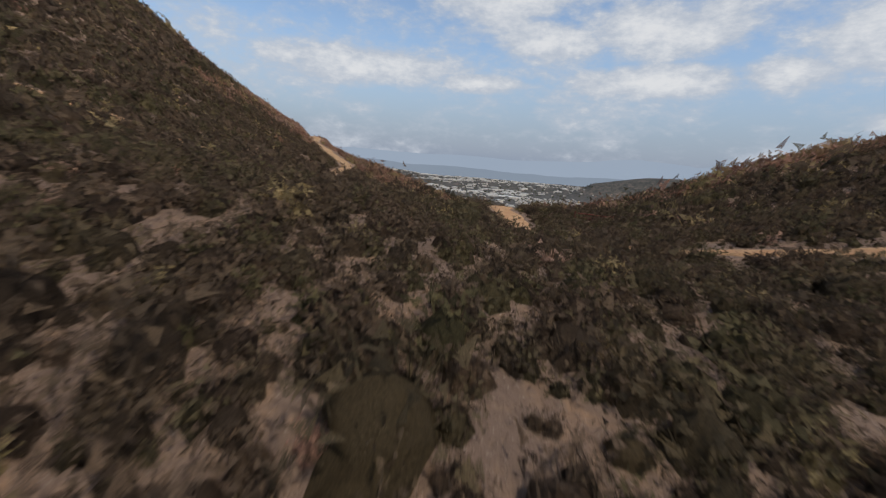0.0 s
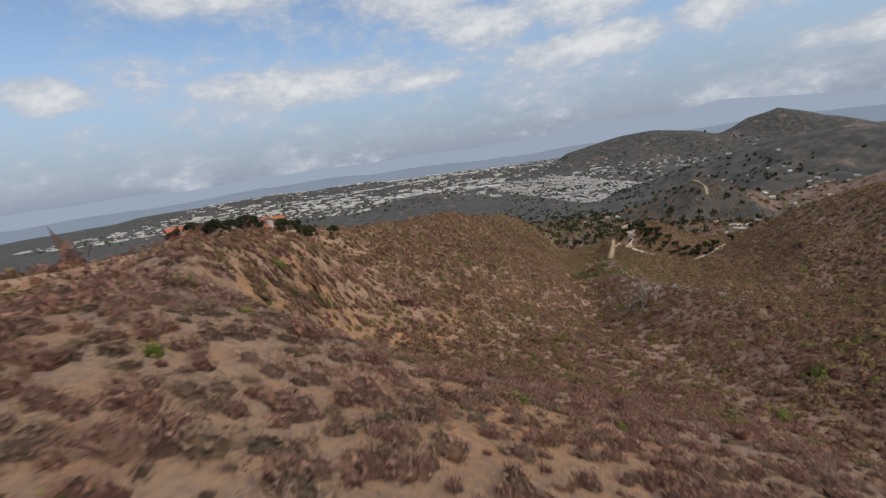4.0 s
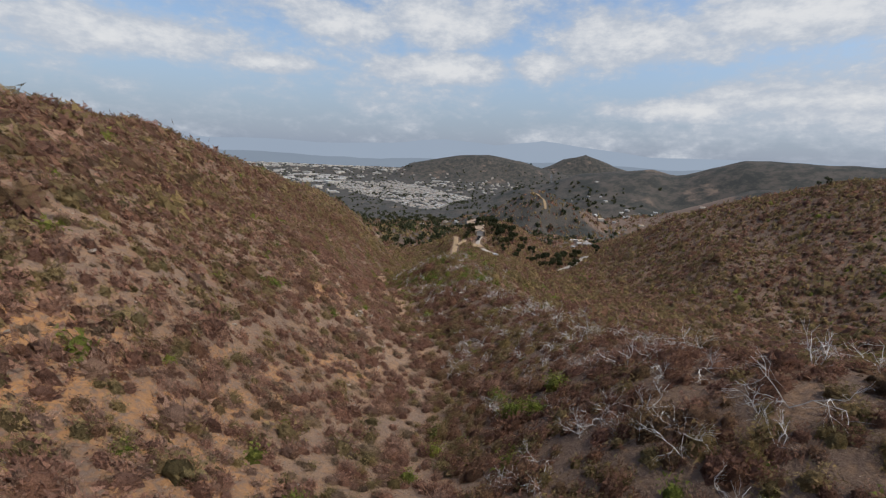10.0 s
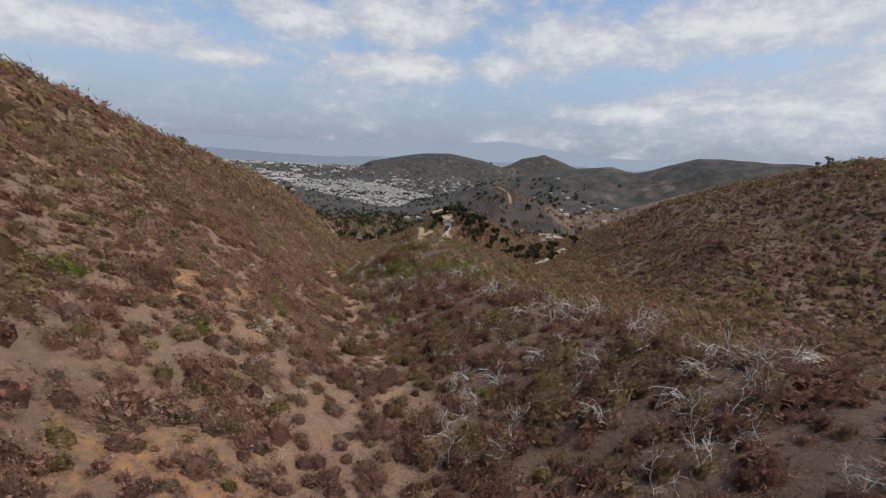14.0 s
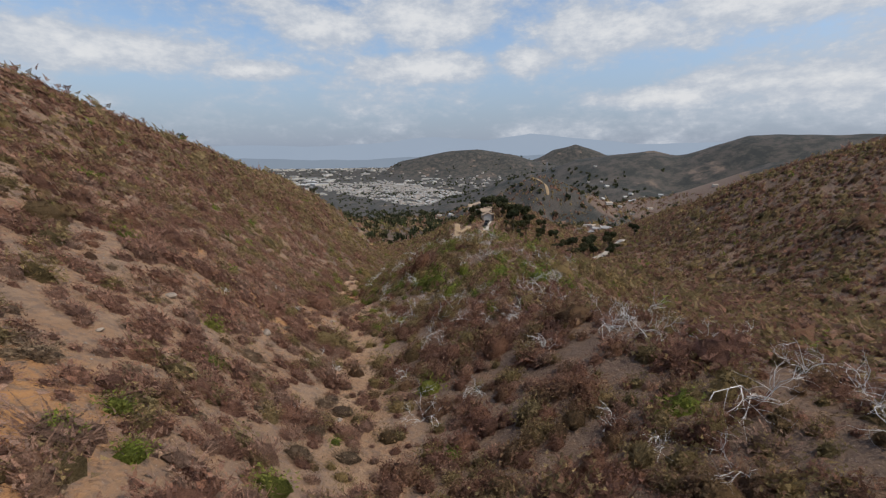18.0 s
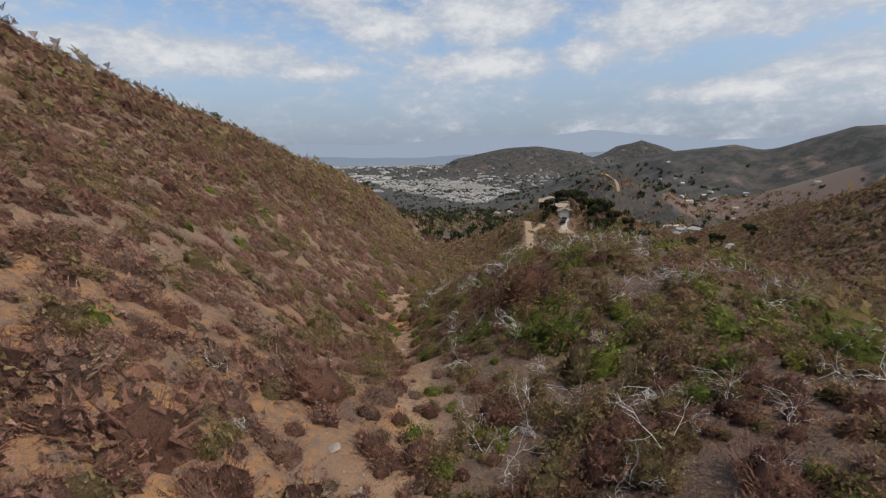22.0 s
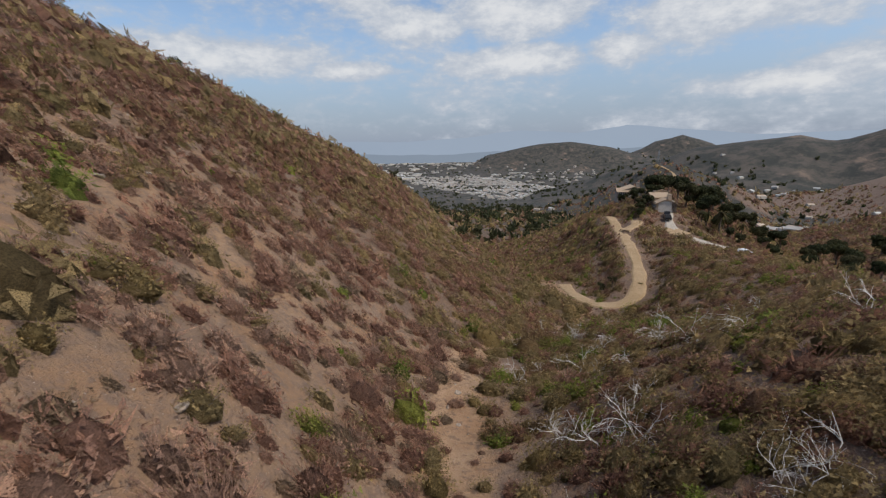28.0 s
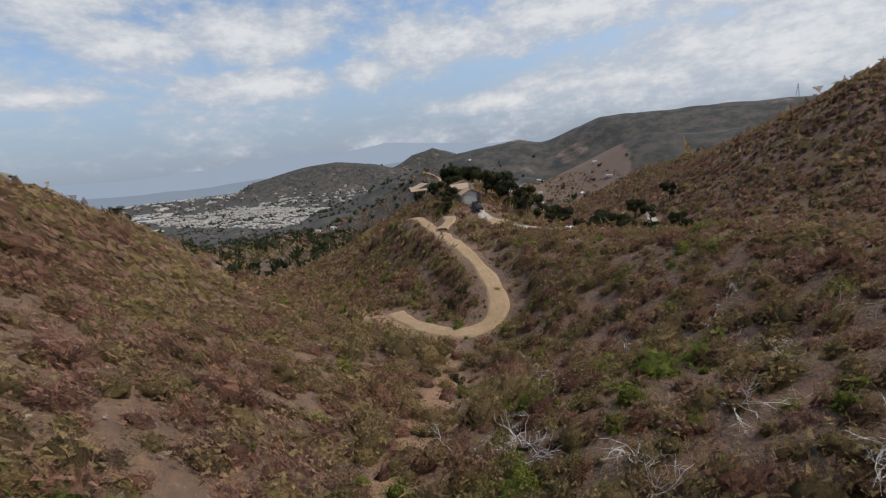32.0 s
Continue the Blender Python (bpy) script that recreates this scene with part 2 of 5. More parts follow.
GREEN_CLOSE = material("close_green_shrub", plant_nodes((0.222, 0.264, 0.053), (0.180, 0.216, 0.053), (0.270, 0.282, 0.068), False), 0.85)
TWIG = material("bleached_twig", stone_nodes((0.515, 0.482, 0.437), (0.784, 0.750, 0.694)), 0.85)
STRAW = material("straw_grass", plant_nodes((0.30, 0.215, 0.145), (0.26, 0.185, 0.135), (0.33, 0.245, 0.165)), 0.9)
STRAW_CLOSE = material("close_straw_grass", plant_nodes((0.30, 0.215, 0.145), (0.26, 0.185, 0.135), (0.33, 0.245, 0.165), False), 0.9)
STONE = material("pale_stone", stone_nodes((0.22, 0.175, 0.135), (0.38, 0.31, 0.245)), 0.9)
BARK = material("grey_brown_bark", stone_nodes((0.10, 0.075, 0.055), (0.20, 0.16, 0.125)), 0.9)


# ---- the lie of the land ----
def smooth_noise(x, y, seed):
    """Value noise on a unit lattice, -1 to 1, for arrays."""
    xi, yi = np.floor(x), np.floor(y)
    fx, fy = x - xi, y - yi
    fx, fy = fx * fx * (3 - 2 * fx), fy * fy * (3 - 2 * fy)

    def knot(a, b):
        v = np.sin(a * 127.1 + b * 311.7 + seed * 74.7) * 43758.5453
        return 2 * (v - np.floor(v)) - 1

    low = knot(xi, yi) * (1 - fx) + knot(xi + 1, yi) * fx
    high = knot(xi, yi + 1) * (1 - fx) + knot(xi + 1, yi + 1) * fx
    return low * (1 - fy) + high * fy


def rough(x, y, size, octaves, seed):
    total, amp = 0.0, 1.0
    for k in range(octaves):
        total = total + amp * smooth_noise(x / size + 17.3 * k, y / size - 9.1 * k, seed + k)
        amp, size = amp * 0.5, size * 0.5
    return total


# Ridges, spurs, benches and creeks as lines of (x, y, height).
MAIN_RIDGE = [(-164.8, -406.2, 156.2), (-97.9, -323.1, 145.7), (-65.5, -264.1, 125.8), (-43, -232.7, 108.5), (-30.7, -215.8, 94.4), (-24.7, -201.8, 83.9), (-20.4, -188.1, 75.7), (-26, -172, 75.4), (-38, -150, 70.6), (-47, -124, 69.1), (-52, -102, 61.9), (-54, -78, 60.8), (-53, -54, 57.8), (-51, -30, 56.6), (-48, -8, 55.9), (-45.5, 10, 51.1), (-42.5, 27, 48.2), (-39.4, 44, 44.6), (-36, 60, 39.8), (-32.5, 78, 35.0), (-29.5, 100, 33.0), (-26.5, 126, 26.5), (-24, 156, 22.4), (-18, 220, 12.1)]
CREEK = [(32.5, -183.8, 57.7), (17.9, -154.7, 51.6), (9, -124, 45.8), (4, -104, 41.9), (1.5, -92, 38.1), (0.8, -80, 34.9), (1.8, -68, 33.6), (2.2, -62, 33.7), (1.6, -54, 31.6), (0.6, -47, 30.8), (0.8, -41, 30.3), (1, -33, 30.4), (0.4, -22, 25.3), (-0.9, -12, 24.1), (-1.5, -5, 22.9), (-0.8, 5, 21.3), (3.5, 12, 19.6), (7, 17, 17.9), (11, 22.5, 15.9), (12.5, 27, 17.4), (11.5, 38, 15.6), (6, 58, 12.0), (2, 90, 8.0), (-4, 145, 2.1), (0, 215, -5.9)]
SPUR_CREST = [(48, -124, 50.6), (34, -108, 44.3), (24, -97, 46.2), (15.6, -88.2, 45.1), (13.2, -79.4, 41.7), (13.4, -73, 39.1), (15, -65, 37.4), (16.5, -57.5, 36.0), (14.5, -48, 34.5), (12.5, -38, 32.8), (12, -28, 33.3), (12.2, -18, 32.7), (12.5, -10, 30.6), (13, -2, 28.0), (14.4, 6.4, 22.9), (17, 12, 20.6), (21, 17.5, 21.4), (27, 28, 20.7), (31, 40, 20.5), (34.5, 53, 21.0), (42, 70, 22.5), (53, 89, 23.3), (63, 105, 19.4)]
SPUR_WEST_FLANK = [(8.9, -84.4, 41.5), (8.6, -80.3, 39.6), (6, -73.4, 35.8), (8, -65, 34.4), (6.1, -55.2, 32.3), (6.3, -46, 31.9), (6.3, -38.4, 31.4), (4.6, -32.7, 30.2), (5.7, -24.8, 31.7), (5.5, -17.8, 30.0), (4.3, -9.7, 27.2), (5.3, -3.8, 25.3), (5.7, 3.1, 22.0), (9.5, 9, 21.8)]
SPUR_EAST_FLANK = [(24, -80, 38.9), (25, -60, 31.8), (22, -40, 28.6), (21, -24, 31.5), (20, -8, 30.6), (21, 4, 25.7), (26, 14, 24.0)]
EAST_GULLY = [(58, -150, 52.8), (50, -112, 43.5), (44, -88, 36.6), (40, -62, 29.5), (38, -40, 26.4), (42, -20, 23.2), (47, -5, 20.0), (50, 10, 18.1), (54, 26, 16.5), (60, 45, 12.1), (70, 66, 11.0), (95, 100, 5.3), (126, 156, -0.9), (150, 240, 2.0)]
EAST_HILL_CREST = [(158.6, -278.4, 93.1), (150.7, -213.3, 81.7), (146, -150, 70.0), (140, -105, 59.3), (134, -60, 47.3), (128, -24, 48.8), (124, 4, 49.3), (122, 28, 42.5), (124, 52, 31.5), (127, 74, 23.4), (134, 104, 21.7), (158, 135, 10.9), (195, 170, 4.5)]
EAST_HILL_FOOT = [(62, -75, 35.7), (58, -52, 24.3), (64.5, -31, 23.3), (68, -14, 22.8), (70, 4, 18.7), (76, 26, 18.6)]
EAST_HILL_SIDE = [(84, -62, 34.8), (77, -39, 24.6), (84, -4.5, 30.5), (98, -7, 33.0), (103, -15, 37.9)]
EAST_HILL_SIDE_2 = [(96, 14, 32.6), (100, 36, 33.8), (104, 60, 24.4)]
SADDLE = [(16.3, -302.5, 76.8), (37.2, -293.3, 74.2), (50.5, -285.1, 72.6), (58.3, -280.8, 70.9), (56.5, -262.3, 69.6), (53, -245.1, 69.4), (57.4, -224.8, 66.0), (51.2, -192.5, 58.8), (32.9, -150.7, 52.0)]
SOUTH = [(61, -300, 66.6), (63.4, -309.9, 63.5), (69.8, -344.3, 54), (82.2, -408.9, 51.3)]
SOUTH_HILL = [(121.7, -318.2, 90.0), (104.6, -268.3, 86.0), (90.3, -248.7, 80.8), (81.5, -239, 78.3), (75.8, -220.8, 73.4), (65.1, -179.8, 58.0)]
TRAIL_BENCH = [(33.6, -259.6, 71.9), (26.2, -239.6, 72.1), (10.2, -222.4, 74.3), (-4, -200.4, 76.6), (-14.4, -191.7, 77.0)]
TRAIL_SLOPE = [(24.9, -215.5, 70.0), (2.8, -197.3, 72.9), (-7.4, -184.9, 73.4), (-18.9, -159.3, 66.8), (-24, -146, 59.6)]
LOW_SLOPE = [(32.7, -203.6, 63.6), (6.2, -162.8, 61.5)]
UPPER_WEST = [(-34, -150, 59.3), (-40, -126, 58.6), (-40, -102, 58.5), (-36, -76, 54.3), (-34, -48, 50.7), (-31, -22, 45.6), (-26, -0.2, 41.0), (-25, 22, 38.7), (-23, 48, 35.4), (-19, 90, 26.0), (-12, 150, 12.5)]
MID_WEST = [(-30, -127, 53.2), (-25, -104, 50.0), (-21.7, -80.4, 46.2), (-18.9, -71.4, 45.7), (-19.6, -48.7, 42.9), (-17.2, -20.4, 38.2), (-15.5, -3, 33.9), (-15, 16, 32.1), (-14, 40, 29.6), (-9, 70, 22.0)]
LOW_WEST = [(-18, -112, 47.4), (-14, -94, 43.3), (-10, -82, 39.0), (-7.5, -68.6, 36.8), (-5.5, -62, 36.6), (-4.8, -55.2, 36.4), (-6.4, -44.5, 35.1), (-5, -39, 33.7), (-6.5, -30, 33.6), (-6.9, -18.7, 30.2), (-7, -10, 28.3), (-7.5, 2.5, 26.5), (-7, 11.4, 26.6), (-4.4, 18.2, 25.1), (-1.2, 31.5, 21.1), (-5, 50, 18.0)]
TRACK_BEND = [(12, 37, 15.4), (13.2, 30, 16.3), (15.2, 25.5, 16.4), (18.6, 27.5, 17.3), (21, 35, 18.1), (24.3, 43.3, 20.4), (27, 63, 20.2), (30, 78, 18.6)]
INSIDE = [(17, 36, 15.6), (19, 52, 15.4), (21, 78, 11.0), (15, 110, 6.1)]
FAR_SIDE = [(-44.2, -204.2, 82.9), (-49.1, -182.8, 74.3), (-58.5, -159.7, 70.1), (-66, -128, 71.2), (-70, -98, 69.2), (-70, -70, 62.5), (-66, -40, 57.8), (-62, -8, 53.0), (-58, 26, 42.9), (-52, 60, 36.1)]
WEST_PLAIN = [(-112, -110, 62.0), (-160, -20, 29.9), (-220, 80, -10.0), (-260, 200, -37.5)]
WEST_PLAIN_2 = [(-195.6, -244.8, 116.8), (-262, -70, 40.5)]
SPUR_FOOT_EAST = [(34, -20, 24.0), (36, 4, 19.5)]
LINES = [MAIN_RIDGE, CREEK, SPUR_CREST, SPUR_WEST_FLANK, SPUR_EAST_FLANK, EAST_GULLY, EAST_HILL_CREST, EAST_HILL_FOOT, EAST_HILL_SIDE, EAST_HILL_SIDE_2, SADDLE, SOUTH, SOUTH_HILL, TRAIL_BENCH, TRAIL_SLOPE, LOW_SLOPE, UPPER_WEST, MID_WEST, LOW_WEST, TRACK_BEND, INSIDE, FAR_SIDE, WEST_PLAIN, WEST_PLAIN_2, SPUR_FOOT_EAST]
# Crests of the hills on the plain to the north: half width, then (x, y, height).
CRESTS = [
    (34, [(108, 336, -8), (124, 326, 4), (147, 317, 18.5), (162, 310, 20.5), (191, 295, 6)]),
    (190, [(8, 2390, -110), (180, 2375, -7), (307, 2360, 21), (588, 2305, 54), (776, 2246, 27), (940, 2180, -32)]),
    (170, [(980, 2430, -10), (1080, 2385, 50), (1199, 2329, 81), (1290, 2285, 40), (1375, 2232, 5)]),
    (150, [(300, 660, 8), (348, 630, 30), (400, 602, 40), (448, 571, 48), (478, 549, 38), (505, 527, 50), (545, 491, 66), (605, 426, 62), (664, 345, 56), (740, 250, 56), (860, 100, 66), (1000, -60, 80)]),
    (80, [(318, 370, -10), (365, 330, 16), (393, 303, 34), (425, 266, 28), (480, 200, 30)]),
    (60, [(-500, 1250, -60), (-380, 1280, -48), (-300, 1320, -62)]),
    (160, [(-900, 2500, -75), (-300, 2600, -62), (300, 2500, -66), (700, 2300, -72)]),
    (200, [(-2600, 2300, -60), (-1900, 2700, -48), (-1300, 3100, -60)]),
]


def plain(x, y):
    """Height of the far plain with its hills."""
    d = np.hypot(x, y)
    z = 6 - 106 * (1 - np.exp(-np.maximum(d - 150, 0) / 620.0))
    rise = np.zeros_like(z)
    for half, line in CRESTS:
        lo, hi = np.min(line, 0) - 4 * half, np.max(line, 0) + 4 * half
        box = np.nonzero((x > lo[0]) & (x < hi[0]) & (y > lo[1]) & (y < hi[1]))
        best, high = np.full(x[box].shape, 1e18), np.zeros(x[box].shape)
        for (x0, y0, z0), (x1, y1, z1) in zip(line, line[1:]):
            dx, dy = x1 - x0, y1 - y0
            s = np.clip(((x[box] - x0) * dx + (y[box] - y0) * dy) / (dx * dx + dy * dy), 0, 1)
            e = (x[box] - x0 - s * dx) ** 2 + (y[box] - y0 - s * dy) ** 2
            near = e < best
            best, high = np.where(near, e, best), np.where(near, z0 + s * (z1 - z0), high)
        gully = 1 + 0.35 * rough(x[box], y[box], half * 0.7, 3, 14)
        rise[box] = np.maximum(rise[box], np.maximum(high - z[box], 0) * np.exp(-best / half ** 2 * gully))
    return z + rise + rough(x, y, 240.0, 4, 5) * 5 * np.clip((d - 250) / 500, 0, 1)


def knots():
    """Points along the lines at about 9 m, and the weights of a smooth surface through them."""
    pts = []
    for line in LINES:
        for (x0, y0, z0), (x1, y1, z1) in zip(line, line[1:]):
            n = max(1, int(math.hypot(x1 - x0, y1 - y0) / 9))
            pts += [(x0 + (x1 - x0) * k / n, y0 + (y1 - y0) * k / n, z0 + (z1 - z0) * k / n) for k in range(n)]
        pts.append(line[-1])
    p = np.array(pts)
    n = len(p)
    d = np.sqrt((p[:, None, 0] - p[None, :, 0]) ** 2 + (p[:, None, 1] - p[None, :, 1]) ** 2 + SOFT)
    full = np.zeros((n + 3, n + 3))
    full[:n, :n] = -d + np.eye(n) * 0.35
    full[:n, n:] = np.c_[np.ones(n), p[:, :2] / 100]
    full[n:, :n] = full[:n, n:].T
    return p[:, :2], np.linalg.solve(full, np.r_[p[:, 2], 0, 0, 0])


SOFT = 9.0
SHEET_X, SHEET_Y, CELL = -300.0, -420.0, 1.25


def sheet():
    """The near land's heights on a grid."""
    at, w_ = knots()
    gx, gy = np.meshgrid(SHEET_X + CELL * np.arange(561), SHEET_Y + CELL * np.arange(641))
    z = w_[-3] + (w_[-2] * gx + w_[-1] * gy) / 100
    for (a, b), k in zip(at, w_):
        z -= k * np.sqrt((gx - a) ** 2 + (gy - b) ** 2 + SOFT)
    return z


SHEET = sheet()


def near_height(x, y):
    u = np.clip((x - SHEET_X) / CELL, 0, SHEET.shape[1] - 1.001)
    v = np.clip((y - SHEET_Y) / CELL, 0, SHEET.shape[0] - 1.001)
    i, j = u.astype(int), v.astype(int)
    u, v = u - i, v - j
    return (SHEET[j, i] * (1 - u) + SHEET[j, i + 1] * u) * (1 - v) + (SHEET[j + 1, i] * (1 - u) + SHEET[j + 1, i + 1] * u) * v


def height(x, y):
    """Ground height for arrays of places."""
    x, y = np.asarray(x, float), np.asarray(y, float)
    near = near_height(x, y)
    far = np.clip((np.hypot(x * 0.9, np.maximum(y + 60, -0.45 * (y + 60)) * 0.72) - 130) / 130, 0, 1)
    far = far * far * (3 - 2 * far)
    relief = rough(x, y, 16.0, 3, 2) * 0.55 + rough(x, y, 2.6, 3, 9) * 0.13
    return near * (1 - far) + plain(x, y) * far + relief * np.clip(1.6 - np.hypot(x, y + 80) / 400, 0, 1)


# ---- trails: centre line and half width ----
TRAILS = {
    "upper_trail": (0.66, [(52, -269.5), (45, -266.5), (39.4, -262.8), (36, -260.6), (33.4, -258), (30.8, -255), (28.3, -250), (26.8, -244.5), (23.4, -237.6), (18.4, -232.4), (16, -230.2), (13.5, -226.8), (10, -222.4), (5.5, -217.5), (1.5, -212), (-1.2, -206.8), (-3, -203.4), (-6, -199.6), (-9.5, -196), (-13, -192.8), (-18, -190), (-26, -186), (-40, -182)]),
    "saddle_trail": (1.0, [(0, -290), (15, -283), (26, -278), (33, -274.5), (39, -270.5), (45.5, -268), (52, -266), (52.6, -260), (51, -253.6), (49.3, -249.4), (48.9, -246), (50.2, -239.5), (53.5, -229), (57, -217), (66, -196), (75, -180)]),
    "east_branch": (0.95, [(52, -267), (56, -270.5), (62, -274), (75, -277), (92, -274)]),
    "canyon_track": (0.74, [(13.4, 37.7), (13.2, 32.6), (13.3, 29), (14.9, 26.4), (17.1, 26.4), (19.3, 28.8), (21.9, 35.5), (24.6, 46.8), (26.7, 56.7), (28.4, 66.3), (29.4, 74)]),
    "track_spur": (0.70, [(25.9, 50.6), (28.4, 52.8), (29.8, 55.4)]),
    "driveway": (0.75, [(36.9, 59.3), (35, 55), (33.8, 50.6), (34.4, 46.7), (35.7, 43.4), (38.3, 40.9), (42.6, 39.5), (49.6, 39.4), (59.4, 42.9), (70.8, 51.5), (84, 63.7)]),
    "hill_scar": (0.90, [(149, 315.5), (152, 306), (155, 297), (154, 289)]),
    "turning_pad": (1.70, [(33.2, 51.9), (33.3, 49.8), (33.7, 47.7)]),
}


def along(points, step):
    """A smooth line through the points (Catmull-Rom), resampled at about one step, as an array of x, y."""
    p = np.array([points[0], *points, points[-1]], float)
    out = []
    for k in range(1, len(p) - 2):
        n = max(2, int(np.hypot(*(p[k + 1] - p[k])) / step))
        s = (np.arange(n) / n)[:, None]
        a, b, c, d = p[k - 1], p[k], p[k + 1], p[k + 2]
        out.append(0.5 * (2 * b + (c - a) * s + (2 * a - 5 * b + 4 * c - d) * s ** 2 + (3 * b - a - 3 * c + d) * s ** 3))
    return np.concatenate(out + [p[-1:]])


def level_line(points, step):
    xy = along(points, step)
    z = height(xy[:, 0], xy[:, 1])
    k = np.ones(9) / 9
    return np.c_[xy, np.convolve(np.pad(z, 4, mode="edge"), k, mode="valid")]


TRAIL_LINES = {n: (half, level_line(p, 0.7)) for n, (half, p) in TRAILS.items()}


def to_trail(x, y):
    """Distance beyond the nearest trail's edge (negative on it), and that trail's height."""
    best, high = np.full(np.shape(x), 1e9), np.zeros(np.shape(x))
    for half, line in TRAIL_LINES.values():
        lo, hi = line[:, :2].min(0) - 8, line[:, :2].max(0) + 8
        box = np.nonzero((x > lo[0]) & (x < hi[0]) & (y > lo[1]) & (y < hi[1]))
        if not len(box[0]):
            continue
        bx, by = x[box], y[box]
        near, tall = np.full(bx.shape, 1e9), np.zeros(bx.shape)
        for a, b, c in line:
            d = np.hypot(bx - a, by - b)
            less = d < near
            near, tall = np.where(less, d, near), np.where(less, c, tall)
        near = near - half
        less = near < best[box]
        best[box], high[box] = np.where(less, near, best[box]), np.where(less, tall, high[box])
    return best, high


def ground_height(x, y):
    """Ground with the trails cut in."""
    x, y = np.asarray(x, float), np.asarray(y, float)
    z = height(x, y)
    d, high = to_trail(x, y)
    s = np.clip((d - 0.5) / 2.6, 0, 1)
    s = s * s * (3 - 2 * s)
    return z * s + high * (1 - s)


def steps(edges):
    """Grid lines: (from, to, first step, last step) pieces run together."""
    out = [edges[0][0]]
    for a, b, first, last in edges:
        pos, n = a, max(1, int(round(abs(b - a) * 2 / (first + last))))
        sizes = np.linspace(first, last, n) if abs(first - last) < 4 * min(first, last) else np.geomspace(first, last, n)
        sizes = np.geomspace(first, last, max(1, int(round(abs(b - a) * np.log(last / first) / (last - first))))) if last != first else sizes
        sizes = sizes * (b - a) / sizes.sum()
        for v in sizes:
            pos += v
            out.append(pos)
    return np.array(out)


def fast_mesh(name, verts, faces, mats, tone=None, which=None, extra=(), smooth=False):
    """A mesh from arrays: verts (n, 3), faces (m, 3 or 4)."""
    me = bpy.data.meshes.new(name)
    m, k = faces.shape
    me.vertices.add(len(verts)), me.loops.add(m * k), me.polygons.add(m)
    me.vertices.foreach_set("co", np.ascontiguousarray(verts, np.float32).ravel())
    me.loops.foreach_set("vertex_index", np.ascontiguousarray(faces, np.int32).ravel())
    me.polygons.foreach_set("loop_start", np.arange(m, dtype=np.int32) * k)
    if which is not None:
        me.polygons.foreach_set("material_index", np.ascontiguousarray(which, np.int32))
    me.polygons.foreach_set("use_smooth", np.full(m, smooth))
    for x in mats:
        me.materials.append(x)
    for label, values in (*extra, *((("tone", tone),) if tone is not None else ())):
        me.attributes.new(label, "FLOAT", "POINT").data.foreach_set("value", np.ascontiguousarray(values, np.float32))
    me.update(calc_edges=True)
    me.validate()
    return me


GX = steps([(-4900, -700, 260, 60), (-700, -95, 60, 4), (-95, -52, 4, 1.0), (-52, 62, 0.9, 0.9), (62, 130, 1.0, 4), (130, 800, 4, 40), (800, 4900, 40, 260)])
GY = steps([(-2600, -372, 220, 6), (-372, -308, 6, 1.0), (-308, 80, 0.95, 0.95), (80, 170, 1.0, 4), (170, 1400, 4, 24), (1400, 4900, 24, 130)])


def creek_x(y):
    line = np.array(LINES[1])
    return np.interp(y, line[:, 1], line[:, 0])


def brush_cover(x, y):
    """How thick the scrub stands, 0 to 1, by the lie of the land."""
    side = x - creek_x(y)
    east = np.clip((side - 0.5) / 4, 0, 1)
    patch = rough(x, y, 11.0, 3, 21)
    west = 0.90 + 0.05 * patch + 0.08 * np.clip(y / 10, 0, 1)
    spur = 1.02 + 0.12 * patch
    hill = 1.0 + 0.06 * patch
    far_east = np.clip((side - 26) / 12, 0, 1)
    c = west * (1 - east) + (spur * (1 - far_east) + hill * far_east) * east
    c = c - 0.45 * np.exp(-(side / 0.7) ** 2) * np.clip((y + 70) / 20, 0, 1)
    saddle = np.clip((-190 - y) / 30, 0, 1)
    c = c * (1 - saddle) + (1.04 + 0.12 * patch) * saddle
    crest = np.exp(-(((x - 6) / 24) ** 2 + ((y + 192) / 28) ** 2))
    c = c - 0.04 * crest
    terrace = 1.4 * np.exp(-(((x + 68) / 14) ** 2 + ((y + 112) / 26) ** 2))
    return np.clip(c - terrace, 0, 1)


# patches of orange soil: x, y, radius, strength
RUST_NORTH = ((-7.9, -34.6, 3, 1), (-2.2, -32.9, 2.5, 1), (-4.6, -38.4, 3, 1), (9.3, -38.1, 2, 1), (-6.5, -23.5, 3, 1), (-0.6, -10.6, 2, 1), (9.4, -23.4, 2, 1), (11.3, -16.2, 3, 1), (0.7, 24.6, 2.5, 1), (6.4, 27.7, 2.5, 1), (8.1, 5.3, 2, 1), (-10.7, 34, 5, 1), (-8.9, 30.2, 5, 1))
RUST_MIDDLE = ((-7.9, -86.8, 4, 1), (-17.7, -82.5, 5, 1), (-12.6, -79, 3, 1), (-21.1, -87.2, 5, 1), (-6, -68.3, 3, 1), (-9.7, -75.3, 3, 1), (-7.8, -55.9, 4, 1), (37.5, -42, 2, 1), (10, -52, 1.5, 1), (-9, -91.2, 5, 0.7), (-27.9, -99.1, 6, 0.7))
